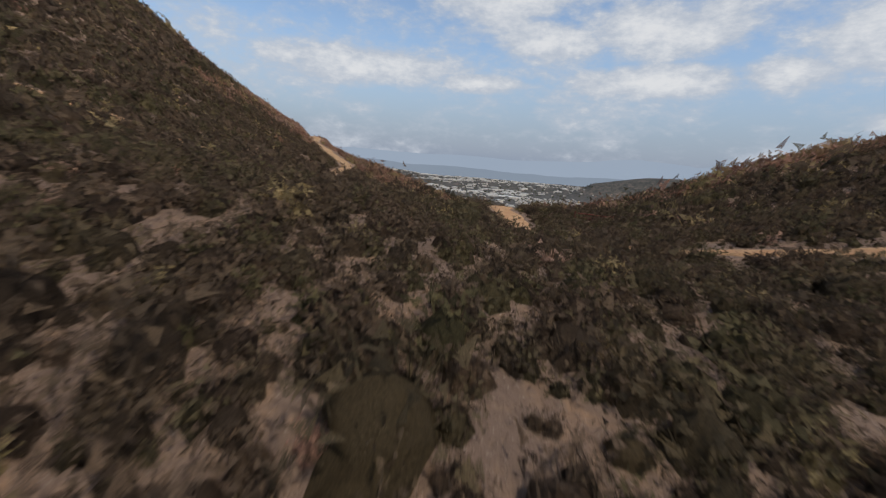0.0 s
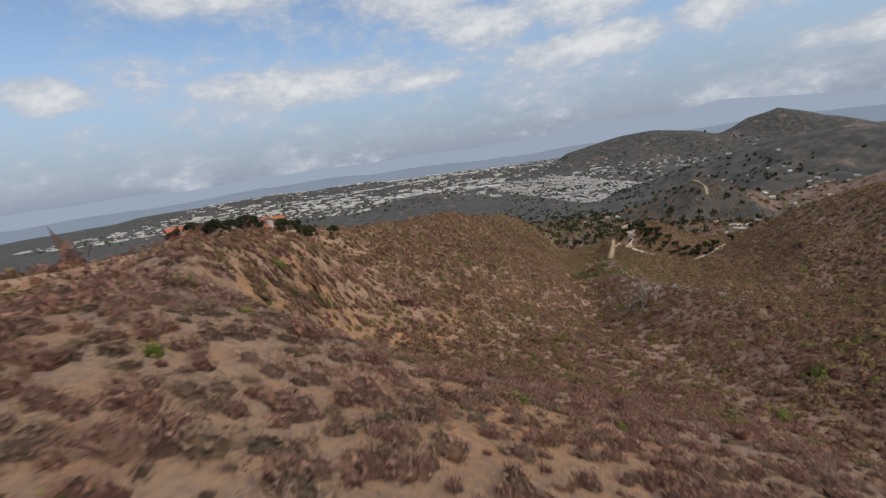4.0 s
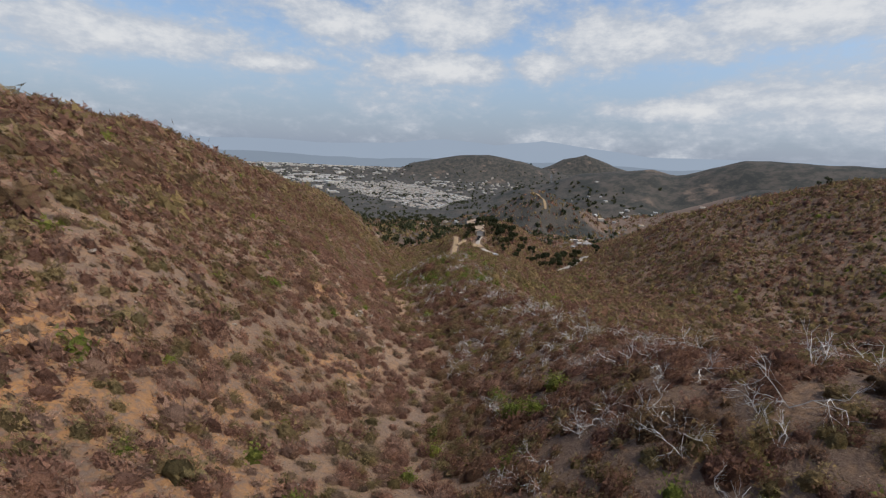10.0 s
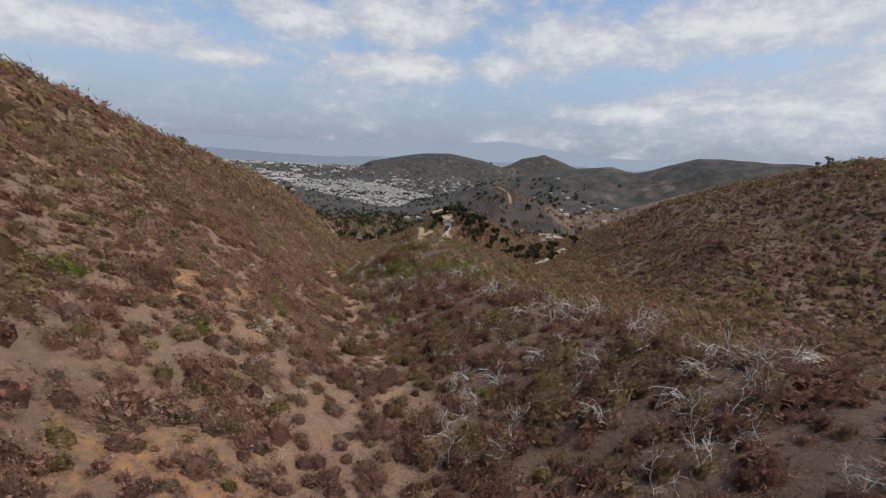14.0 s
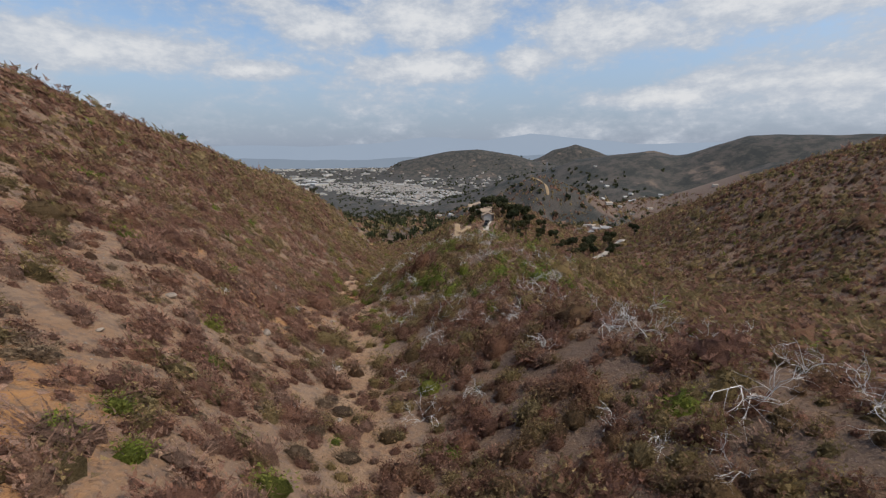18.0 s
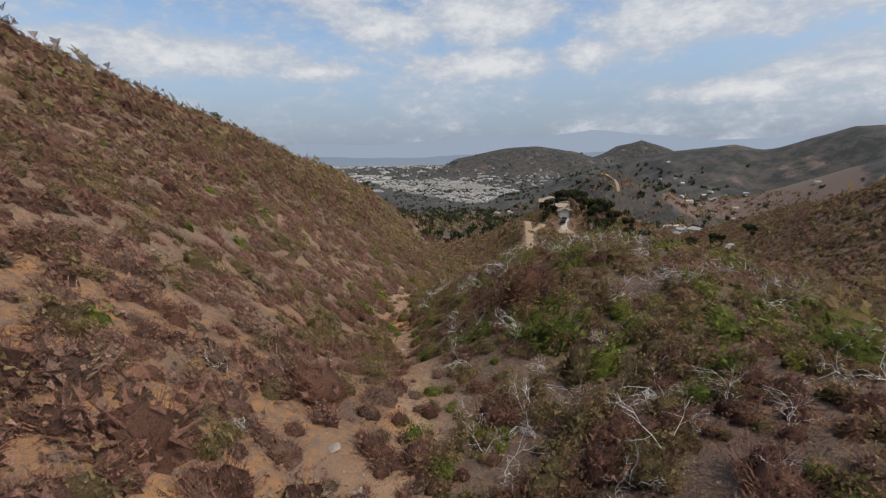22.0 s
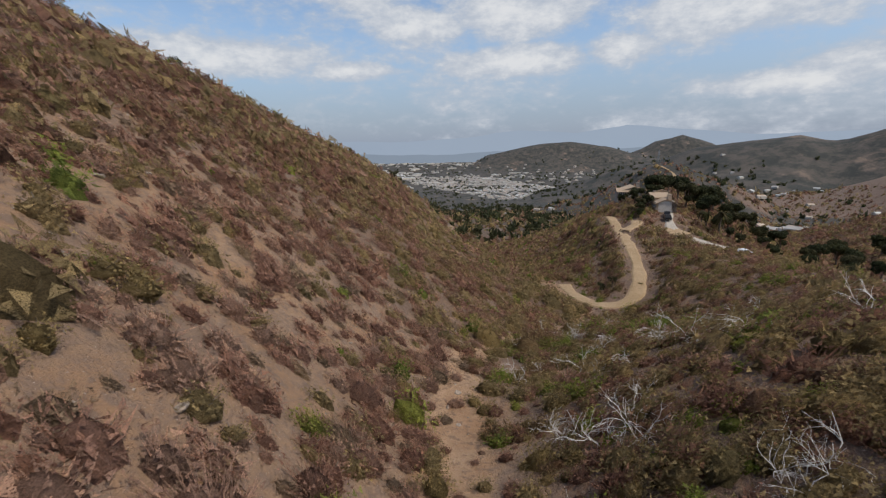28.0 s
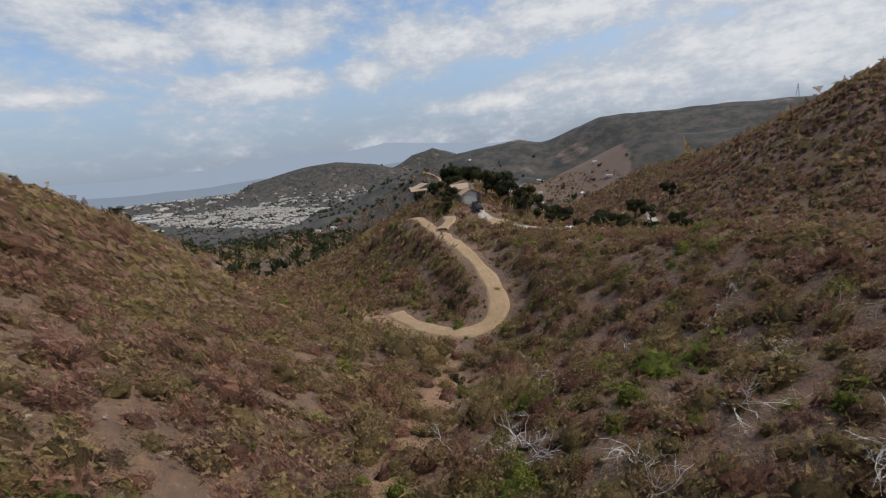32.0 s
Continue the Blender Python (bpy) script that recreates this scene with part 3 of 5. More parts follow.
RUST_SOUTH = ((-29.9, -125.9, 6, 0.7), (-27.1, -111.8, 5, 0.7), (-35.7, -148.7, 6, 0.7), (-41, -131.9, 7, 0.7), (2.8, -201.7, 5, 0.65), (-3.6, -194.4, 5, 0.6), (9.8, -224.6, 5, 0.6), (12, -206, 7, 0.6), (-1, -184, 8, 0.6), (-14, -168, 8, 0.55), (1, -217, 3, 0.9), (-7, -205, 3.5, 0.9), (23.1, -223.1, 5, 0.7), (29.1, -255.6, 6, 0.7), (45.7, -252.4, 3, 0.7), (51.7, -244.3, 2.5, 0.7))


def rust_cover(x, y):
    """Where the bare soil turns orange."""
    side = x - creek_x(y)
    spots = RUST_NORTH + RUST_MIDDLE + RUST_SOUTH
    r = sum(1.15 * k * np.exp(-((x - a) ** 2 + (y - b) ** 2) / s ** 2) for a, b, s, k in spots)
    return np.clip(0.95 * r + 0.22 * (side < 0), 0, 1)


def make_ground():
    x, y = np.meshgrid(GX, GY)
    shape = x.shape
    x, y = x.ravel(), y.ravel()
    z = ground_height(x, y)
    idx = np.arange(x.size).reshape(shape)
    faces = np.stack([idx[:-1, :-1], idx[:-1, 1:], idx[1:, 1:], idx[1:, :-1]], -1).reshape(-1, 4)
    far = np.clip((np.hypot(x, y + 100) - 215) / 150, 0, 1)
    meadow = sum(np.exp(-((x - a) ** 2 + (y - b) ** 2) / c ** 2) for a, b, c in ((300, 350, 42), (345, 345, 40), (325, 300, 34), (200, 280, 20)))
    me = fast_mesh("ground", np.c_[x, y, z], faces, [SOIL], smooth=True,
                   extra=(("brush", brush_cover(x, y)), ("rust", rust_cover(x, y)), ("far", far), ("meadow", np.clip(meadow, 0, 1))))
    return tagged(new("ground", me), "dry chaparral hillsides of tan and orange soil", "ground", kind="structure")


ground = make_ground()


def make_trail(name, label, mat):
    half, line = TRAIL_LINES[name]
    d = np.gradient(line[:, :2], axis=0)
    d /= np.hypot(d[:, 0], d[:, 1])[:, None]
    across = np.c_[d[:, 1], -d[:, 0]]
    cols = np.array([-1.25, -1.0, -0.62, -0.4, 0.0, 0.4, 0.62, 1.0, 1.25])
    dips = np.array([-0.16, 0.10, 0.12, 0.09, 0.15, 0.09, 0.12, 0.10, -0.16])
    wob = 1 + 0.26 * rough(line[:, 0], line[:, 1], 2.2, 3, 31)
    xy = line[:, None, :2] + across[:, None, :] * (cols[None, :, None] * half * wob[:, None, None])
    z = line[:, None, 2] + dips[None] + 0.02 * rough(xy[..., 0], xy[..., 1], 0.8, 2, 8)
    n, m = z.shape
    idx = np.arange(n * m).reshape(n, m)
    faces = np.stack([idx[:-1, :-1], idx[:-1, 1:], idx[1:, 1:], idx[1:, :-1]], -1).reshape(-1, 4)
    me = fast_mesh(name, np.c_[xy.reshape(-1, 2), z.ravel()], faces, [mat], smooth=True)
    return tagged(new(name, me), label, "trail", kind="structure")


make_trail("upper_trail", "tan dirt trail cut into the hillside", TRACK_UPPER)
make_trail("saddle_trail", "orange dirt trail over the saddle", TRACK)
make_trail("east_branch", "narrow orange dirt trail through dark scrub", TRACK)
make_trail("canyon_track", "tan dirt track in a tight bend", TRACK_PALE)
make_trail("track_spur", "tan dirt spur between track and driveway", TRACK_PALE)
make_trail("hill_scar", "pale dirt firebreak down a conical hill", TRACK_PALE)
make_trail("turning_pad", "bare tan turning pad below the hilltop house", TRACK_PALE)
make_trail("driveway", "pale gravel driveway to a hilltop house", CONCRETE)


# ---- scrub ----
def tufts(n, seed, leaf, tall=0.75, blades=0, thin=0.014, ring=0):
    """One shrub about 1 m across: a bumpy dome of close twigs, n sprays of leaves about it, and fine twigs that stand out of it; the dome's faces come first."""
    r = np.random.default_rng(seed)
    m = 9
    lumps = np.c_[r.uniform(-0.27, 0.27, (m, 2)), r.uniform(0.10, 0.42, m)]
    lumps[:, 2] *= 1.15 - 1.3 * np.hypot(lumps[:, 0], lumps[:, 1])
    cap = []
    if ring:
        rows = ((0.32, -0.06), (0.30, 0.12), (0.18, 0.27)) if ring > 5 else ((0.32, -0.05), (0.22, 0.18))
        a = np.arange(ring) / ring * 2 * np.pi
        core, tops = [], len(rows) * ring
        for k, (wide, high) in enumerate(rows):
            bumpy = r.uniform(0.68, 1.15, ring)
            core.append(np.c_[np.cos(a + 0.5 * k) * wide * bumpy, np.sin(a + 0.5 * k) * wide * bumpy, high * tall * r.uniform(0.8, 1.2, ring)])
        core = np.r_[np.concatenate(core), [[0.03, 0, 0.33 * tall]]]
        for k in range(len(rows) - 1):
            for i in range(ring):
                p, q = k * ring + i, k * ring + (i + 1) % ring
                cap += [(p, q, q + ring), (p, q + ring, p + ring)]
        cap += [(tops - ring + i, tops - ring + (i + 1) % ring, tops) for i in range(ring)]
    v = []
    if n:
        way = r.normal(size=(n, 3))
        way[:, 2] = np.abs(way[:, 2]) * 0.9 - 0.25
        way /= np.linalg.norm(way, axis=1)[:, None]
        at = lumps[r.integers(0, m, n)] * [1, 1, tall] + way * (0.23 * r.uniform(0.35, 1.25, n))[:, None] * [1, 1, tall]
        at[:, 2] = np.maximum(at[:, 2], -0.04)
        size = leaf * r.uniform(0.6, 1.4, n)[:, None]
        u = np.cross(way, r.normal(size=(n, 3)))
        u /= np.linalg.norm(u, axis=1)[:, None]
        w_ = np.cross(way, u) * 0.7 + way * r.uniform(0.1, 0.9, n)[:, None]
        v.append(np.stack([at - u * size * 0.42, at + u * size * 0.42, at + w_ * size * 1.3], 1).reshape(-1, 3))
    if blades:
        out = r.normal(size=(blades, 3))
        out[:, 2] = np.abs(out[:, 2]) * 0.9
        out /= np.linalg.norm(out, axis=1)[:, None]
        tip = lumps[r.integers(0, m, blades)] * [1, 1, tall] + out * (0.27 * r.uniform(0.55, 1.15, blades))[:, None] * [1, 1, tall]
        tip[:, 2] = np.maximum(tip[:, 2], 0.03)
        root = tip * r.uniform(0.25, 0.7, blades)[:, None] + r.normal(0, 0.03, (blades, 3))
        root[:, 2] = root[:, 2] * 0.7 - 0.02
        lean = tip - root
        side = np.cross(lean, r.normal(size=(blades, 3)))
        side *= (thin * r.uniform(0.6, 1.3, blades) / (np.linalg.norm(side, axis=1) + 1e-9))[:, None]
        v.append(np.stack([root - side, root + side, tip], 1).reshape(-1, 3))
    v = np.concatenate(v)
    f = np.arange(len(v)).reshape(-1, 3)
    if ring:
        f = np.r_[np.array(cap), f + len(core)]
        v = np.r_[core, v]
    return v, f, len(cap)


# five grades of each habit, from fine to coarse
SHAPES = {
    "dry": [[tufts(70, 10 + k, 0.065, 0.85, 210, 0.012, 6) for k in range(6)], [tufts(40, 15 + k, 0.090, 0.85, 66, 0.018, 5) for k in range(5)],
            [tufts(18, 20 + k, 0.15, 0.85, 16, 0.024, 4) for k in range(4)], [tufts(8, 30 + k, 0.24, 0.85, 0, 0, 4) for k in range(5)], [tufts(4, 35 + k, 0.30, 0.85, 0, 0, 4) for k in range(4)]],
    "leafy": [[tufts(190, 40 + k, 0.062, 0.95, 60, 0.009, 6) for k in range(6)], [tufts(72, 46 + k, 0.090, 0.95, 26, 0.014, 5) for k in range(5)],
              [tufts(26, 50 + k, 0.15, 0.95, 8, 0.024, 4) for k in range(4)], [tufts(8, 60 + k, 0.24, 0.95, 0, 0, 4) for k in range(5)], [tufts(4, 65 + k, 0.30, 0.95, 0, 0, 4) for k in range(4)]],
}
KINDS = [("dry", DRY, DRY_CLOSE), ("leafy", OLIVE, OLIVE_CLOSE), ("leafy", DARK, DARK_CLOSE), ("leafy", GREEN, GREEN_CLOSE), ("dry", STRAW, STRAW_CLOSE), ("leafy", CLOUD_SHADED, CLOUD_SHADED_CLOSE)]


def gather(places, shape_sets, tone):
    """Many copies of the shapes as one set of arrays. places: x, y, z, turn, width, height, and the slopes on which they stand."""
    rng = np.random.default_rng(len(places))
    pick = rng.integers(0, len(shape_sets), len(places))
    vs, fs, ts, ws, base = [], [], [], [], 0
    for k, (v, f, domes) in enumerate(shape_sets):
        p = places[pick == k]
        if not len(p):
            continue
        c, s = np.cos(p[:, 3])[:, None], np.sin(p[:, 3])[:, None]
        x = (v[None, :, 0] * c - v[None, :, 1] * s) * p[:, 4:5] + p[:, 0:1]
        y = (v[None, :, 0] * s + v[None, :, 1] * c) * p[:, 4:5] + p[:, 1:2]
        z = v[None, :, 2] * p[:, 5:6] + p[:, 2:3]
        if p.shape[1] > 6:
            z = z + 0.8 * ((x - p[:, 0:1]) * p[:, 6:7] + (y - p[:, 1:2]) * p[:, 7:8])
        vs.append(np.stack([x, y, z], -1).reshape(-1, 3))
        fs.append((f[None] + (np.arange(len(p)) * len(v))[:, None, None]).reshape(-1, 3) + base)
        ts.append(np.repeat(tone[pick == k], len(v)))
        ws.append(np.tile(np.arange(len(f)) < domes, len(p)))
        base += len(p) * len(v)
    return np.concatenate(vs), np.concatenate(fs), np.concatenate(ts), np.concatenate(ws).astype(int)


# the strip of land that the scrub is finest along
SPINE = np.array([(61, -297), (53, -282), (47, -266), (30, -234), (9, -208), (-12, -184), (-13, -167), (-10, -135), (-4, -117), (-3, -110), (-2, -101), (-2, -92), (-1, -84), (1, -76), (2, -69), (2, -60), (2, -51), (1, -42), (1, -32), (-1, -21), (-2, -13), (-1, -4), (0, 0), (7, 13), (16, 27)], float)


def from_spine(x, y):
    best = np.full(x.shape, 1e9)
    for (x0, y0), (x1, y1) in zip(SPINE, SPINE[1:]):
        dx, dy = x1 - x0, y1 - y0
        s = np.clip(((x - x0) * dx + (y - y0) * dy) / (dx * dx + dy * dy), 0, 1)
        best = np.minimum(best, np.hypot(x - x0 - s * dx, y - y0 - s * dy))
    return best


def scatter(x0, x1, y0, y1, per_m2, seed):
    r = np.random.default_rng(seed)
    n = int((x1 - x0) * (y1 - y0) * per_m2)
    return r.uniform(x0, x1, n), r.uniform(y0, y1, n), r


def grow():
    sets = {}
    for (x0, x1, y0, y1, per, seed) in ((-60, 85, -335, 60, 2.9, 1), (-75, 140, -335, 130, 1.6, 2), (-140, 330, -380, 420, 0.075, 3)):
        x, y, r = scatter(x0, x1, y0, y1, per, seed)
        near = from_spine(x, y)
        if seed == 1:
            out = near < 24
        elif seed == 2:
            out = near >= 24
        else:
            out = (x < -75) | (x > 140) | (y > 130) | (y < -335)
        x, y = x[out], y[out]
        c = brush_cover(x, y)
        clump = rough(x, y, 1.5, 2, 77) * 0.5 + 0.5
        keep = r.uniform(0, 1, x.size) < np.clip(c - 0.06 + np.where(c > 0.93, 0.4, 0.66) * (clump - 0.5), np.where(c > 0.93, 0.4, np.where(c > 0.6, 0.22, 0.02)), 1) * np.where((y < -150) & (seed == 1), np.where(y > -208, 0.95, 1.0), 1.0)
        keep &= (clump > 0.46) | (x - creek_x(y) > 0.5) | (c > 0.97) | (y < -215) | (r.uniform(0, 1, x.size) < 0.86)
        d, _ = to_trail(x, y)
        keep &= d > np.where(y < -160, 0.6, 0.28)
        x, y, c, dist = x[keep], y[keep], c[keep], d[keep]
        side = x - creek_x(y)
        near = from_spine(x, y)
        n = x.size
        u = r.uniform(0, 1, n)
        patch = rough(x, y, 7.0, 2, 55)
        lush = np.clip((y - 2) / 24, 0, 1) * 0.3
        kind = np.where(side < 0.5, np.where(u < 0.66 - lush, 0, np.where(u < 0.75 + 0.06 * patch, 1, np.where(u < 0.82, 2, 4))), np.where(u < 0.30 - 0.2 * patch, 0, np.where(u < 0.50, 1, 2)))
        kind = np.where((side > 0.5) & (side < 30) & (y > -36), np.where(u < 0.28, 0, np.where(u < 0.74, 1, np.where(u < 0.80, 3, 2))), kind)
        kind = np.where((y < -150) & (y > -212) & (u > 0.58), 4, kind)
        kind = np.where((side > 30) & (y > -180), np.where(u < 0.30, 0, np.where(u < 0.70, 1, 2)), kind)
        kind = np.where((side < -13) & (y > -150) & (y < 40) & (r.uniform(0, 1, n) < np.clip(-side / 60, 0.1, 0.55)), np.where(u < 0.3, 1, 2), kind)
        # towards the saddle, more scrub takes the tones darkened for cloud shade
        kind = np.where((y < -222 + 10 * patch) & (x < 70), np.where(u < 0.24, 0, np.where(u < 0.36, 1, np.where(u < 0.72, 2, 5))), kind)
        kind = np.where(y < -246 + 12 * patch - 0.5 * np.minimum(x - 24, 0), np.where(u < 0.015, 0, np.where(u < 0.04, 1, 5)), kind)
        kind = np.where(r.uniform(0, 1, n) < (0.010 + 0.03 * np.exp(-(side / 4) ** 2)) * (y > -190), 3, kind)
        wide = r.lognormal(-0.08, 0.38, n) * (0.75 + 0.35 * c) * np.where((y < -150) & (seed == 1), np.where(y < -215, 1.12, 1.30), (1.0, 1.42, 3.0)[seed - 1])
        kind = np.where((x > 1.5) & (x < 18) & (y > -42) & (y < 24) & (patch > -0.05) & (r.uniform(0, 1, n) < 0.15), 3, kind)
        wide = np.where((kind == 0) | (kind == 4), wide * 0.90, wide * 1.06)
        wide = wide * np.where((y < -150) & (y > -215) & (seed == 1), 0.90, np.where((side < 0.5) & (y > -150), 1.16, 1.0))
        tall = wide * r.uniform(0.70, 1.05, n) * np.where(kind == 4, 0.6, 1.0)
        z = ground_height(x, y) - 0.01
        slow = y > -125
        wide, tall = wide * np.clip(dist / 1.5, 0.35, 1), tall * np.clip(dist / 1.5, 0.3, 1)
        close = (near < 4.0) | ((x > 1) & (x < 10) & (y > -62) & (y < -8))
        level = np.where(seed == 3, 4, np.where(close & slow, 0, np.where((near < 15) | ((x > 6) & (x < 20) & (y > -95) & (y < -60)), 1, np.where(near < 29, 2, np.where(near < 70, 3, 4)))))
        gx, gy = (ground_height(x + 0.4, y) - z) / 0.4, (ground_height(x, y + 0.4) - z) / 0.4
        everything = np.c_[x, y, z, r.uniform(0, 6.283, n), wide, tall, np.clip(gx, -1.2, 1.2), np.clip(gy, -1.2, 1.2)]
        for k in range(6):
            for l in range(5):
                some = (kind == k) & (level == l)
                if some.any():
                    sets.setdefault((k, l), []).append((everything[some], r.uniform(0, 1, some.sum())))
    return sets


LABELS = ["dry brown sage scrub on the slopes", "olive green scrub on the hillsides", "dark dense chaparral shrubs", "fresh green shrubs along the creek", "pale straw-coloured dry grass tufts", "black-brown chaparral over the saddle, darkened for cloud shade"]
NAMES = ["dry_scrub", "olive_scrub", "dark_scrub", "green_scrub", "dry_grass", "sombre_scrub"]
for (k, l), lots in grow().items():
    shape_set = SHAPES[KINDS[k][0]][l]
    v, f, tone, which = gather(np.concatenate([a for a, _ in lots]), shape_set, np.concatenate([b for _, b in lots]))
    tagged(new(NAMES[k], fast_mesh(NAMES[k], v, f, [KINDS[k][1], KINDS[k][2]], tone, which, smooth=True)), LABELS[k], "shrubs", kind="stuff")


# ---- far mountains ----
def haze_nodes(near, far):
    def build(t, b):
        # haze is painted on as a blue-grey glow over a black base
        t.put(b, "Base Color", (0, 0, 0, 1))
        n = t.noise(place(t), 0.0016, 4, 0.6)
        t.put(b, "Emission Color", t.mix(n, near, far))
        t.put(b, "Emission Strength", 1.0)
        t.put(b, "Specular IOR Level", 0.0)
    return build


def far_range(name, label, radius, foot, crest, spread_, seed, mat):
    """A hazy range far off, as a plain backdrop: crest heights by azimuth (degrees east of north)."""
    az = np.linspace(-100, 100, 401)
    top = np.interp(az, [c[0] for c in crest], [c[1] for c in crest]) + spread_ * rough(az, az * 0, 7.0, 4, seed)
    v = []
    for k in range(3):
        r = radius + (0, 90, 220)[k]
        z = (np.full_like(az, foot), foot + (top - foot) * 0.62, top)[k]
        v.append(np.c_[r * np.sin(np.radians(az)), r * np.cos(np.radians(az)), z])
    n = len(az)
    idx = np.arange(3 * n).reshape(3, n)
    faces = np.stack([idx[:-1, :-1], idx[:-1, 1:], idx[1:, 1:], idx[1:, :-1]], -1).reshape(-1, 4)
    return tagged(new(name, fast_mesh(name, np.concatenate(v), faces, [mat], smooth=True)), label, "mountains", kind="structure")


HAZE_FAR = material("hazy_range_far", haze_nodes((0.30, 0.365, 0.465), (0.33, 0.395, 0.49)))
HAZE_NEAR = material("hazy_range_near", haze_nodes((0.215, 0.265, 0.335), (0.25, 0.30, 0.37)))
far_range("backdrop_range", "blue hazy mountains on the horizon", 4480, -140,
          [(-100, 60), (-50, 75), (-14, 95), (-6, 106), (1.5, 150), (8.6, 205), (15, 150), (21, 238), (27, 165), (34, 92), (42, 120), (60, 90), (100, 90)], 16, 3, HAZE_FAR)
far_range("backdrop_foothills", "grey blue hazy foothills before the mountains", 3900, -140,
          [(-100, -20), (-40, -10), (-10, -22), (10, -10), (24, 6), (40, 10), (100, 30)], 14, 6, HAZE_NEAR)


# ---- town on the plain ----
ROOFS = [material("white_roof", paint_nodes((0.56, 0.55, 0.52), 0.3, 0.05)), material("grey_roof", paint_nodes((0.40, 0.37, 0.34), 0.3, 0.05)), material("tan_roof", paint_nodes((0.46, 0.37, 0.29), 0.3, 0.05))]
STUCCO = material("pale_stucco", paint_nodes((0.55, 0.50, 0.43), 0.3, 0.3))
LAWN = material("irrigated_grass", plant_nodes((0.05, 0.085, 0.03), (0.065, 0.10, 0.035), (0.045, 0.07, 0.03), False))
CROWN = material("dark_tree_leaves", plant_nodes((0.060, 0.072, 0.038), (0.083, 0.093, 0.046), (0.105, 0.102, 0.054), False), 0.85)


def gabled(w_, d, h, rise):
    """A box with a low gable: corners and faces (walls, roof)."""
    v = [(-w_, -d, 0), (w_, -d, 0), (w_, d, 0), (-w_, d, 0), (-w_, -d, h), (w_, -d, h), (w_, d, h), (-w_, d, h), (0, -d, h + rise), (0, d, h + rise)]
    walls = [(0, 1, 5), (0, 5, 4), (1, 2, 6), (1, 6, 5), (2, 3, 7), (2, 7, 6), (3, 0, 4), (3, 4, 7), (4, 5, 8), (6, 7, 9)]
    roofs = [(5, 6, 9), (5, 9, 8), (7, 4, 8), (7, 8, 9)]
    return np.array(v, float), np.array(walls), np.array(roofs)


def block_set(name, label, category, x, y, wide, deep, tall, rise, turn, roof_pick):
    """Many small buildings as one mesh."""
    v, walls, roofs = gabled(0.5, 0.5, 1.0, 1.0)
    z = ground_height(x, y) - 0.5
    c, s = np.cos(turn)[:, None], np.sin(turn)[:, None]
    px_, py = v[None, :, 0] * wide[:, None], v[None, :, 1] * deep[:, None]
    pz = np.where(v[None, :, 2] > 1.5, (tall + rise)[:, None], v[None, :, 2] * tall[:, None])
    pos = np.stack([px_ * c - py * s + x[:, None], px_ * s + py * c + y[:, None], pz + z[:, None]], -1).reshape(-1, 3)
    f = np.concatenate([walls, roofs])
    faces = (f[None] + (np.arange(len(x)) * len(v))[:, None, None]).reshape(-1, 3)
    which = np.concatenate([np.zeros((len(x), len(walls)), int), np.repeat((roof_pick + 1)[:, None], len(roofs), 1)], 1).ravel()
    tagged(new(name, fast_mesh(name, pos, faces, [STUCCO, *ROOFS], which=which)), label, category, kind="stuff")


def in_quad(u, v, corners):
    a, b, c, d = (np.array(p, float) for p in corners)
    return (a * ((1 - u) * (1 - v))[:, None] + b * (u * (1 - v))[:, None] + c * (u * v)[:, None] + d * ((1 - u) * v)[:, None]).T


# mobile home park: rows of pale units between lanes
PARK = [(112, 700), (330, 1130), (90, 2050), (-230, 1800)]


def park_places(nu, nv, seed):
    r = np.random.default_rng(seed)
    u, v = np.meshgrid((np.arange(nu) + 0.5) / nu, (np.arange(nv) + 0.5) / nv)
    u, v = u.ravel(), v.ravel()
    keep = (r.uniform(0, 1, u.size) > 0.26) & (np.mod(np.arange(u.size) % nu, 5) != 4) & (rough(u * 8, v * 8, 1.0, 2, 4) > -0.55)
    x, y = in_quad(u[keep] + r.normal(0, 0.004, keep.sum()), v[keep] + r.normal(0, 0.001, keep.sum()), PARK)
    return x, y, r


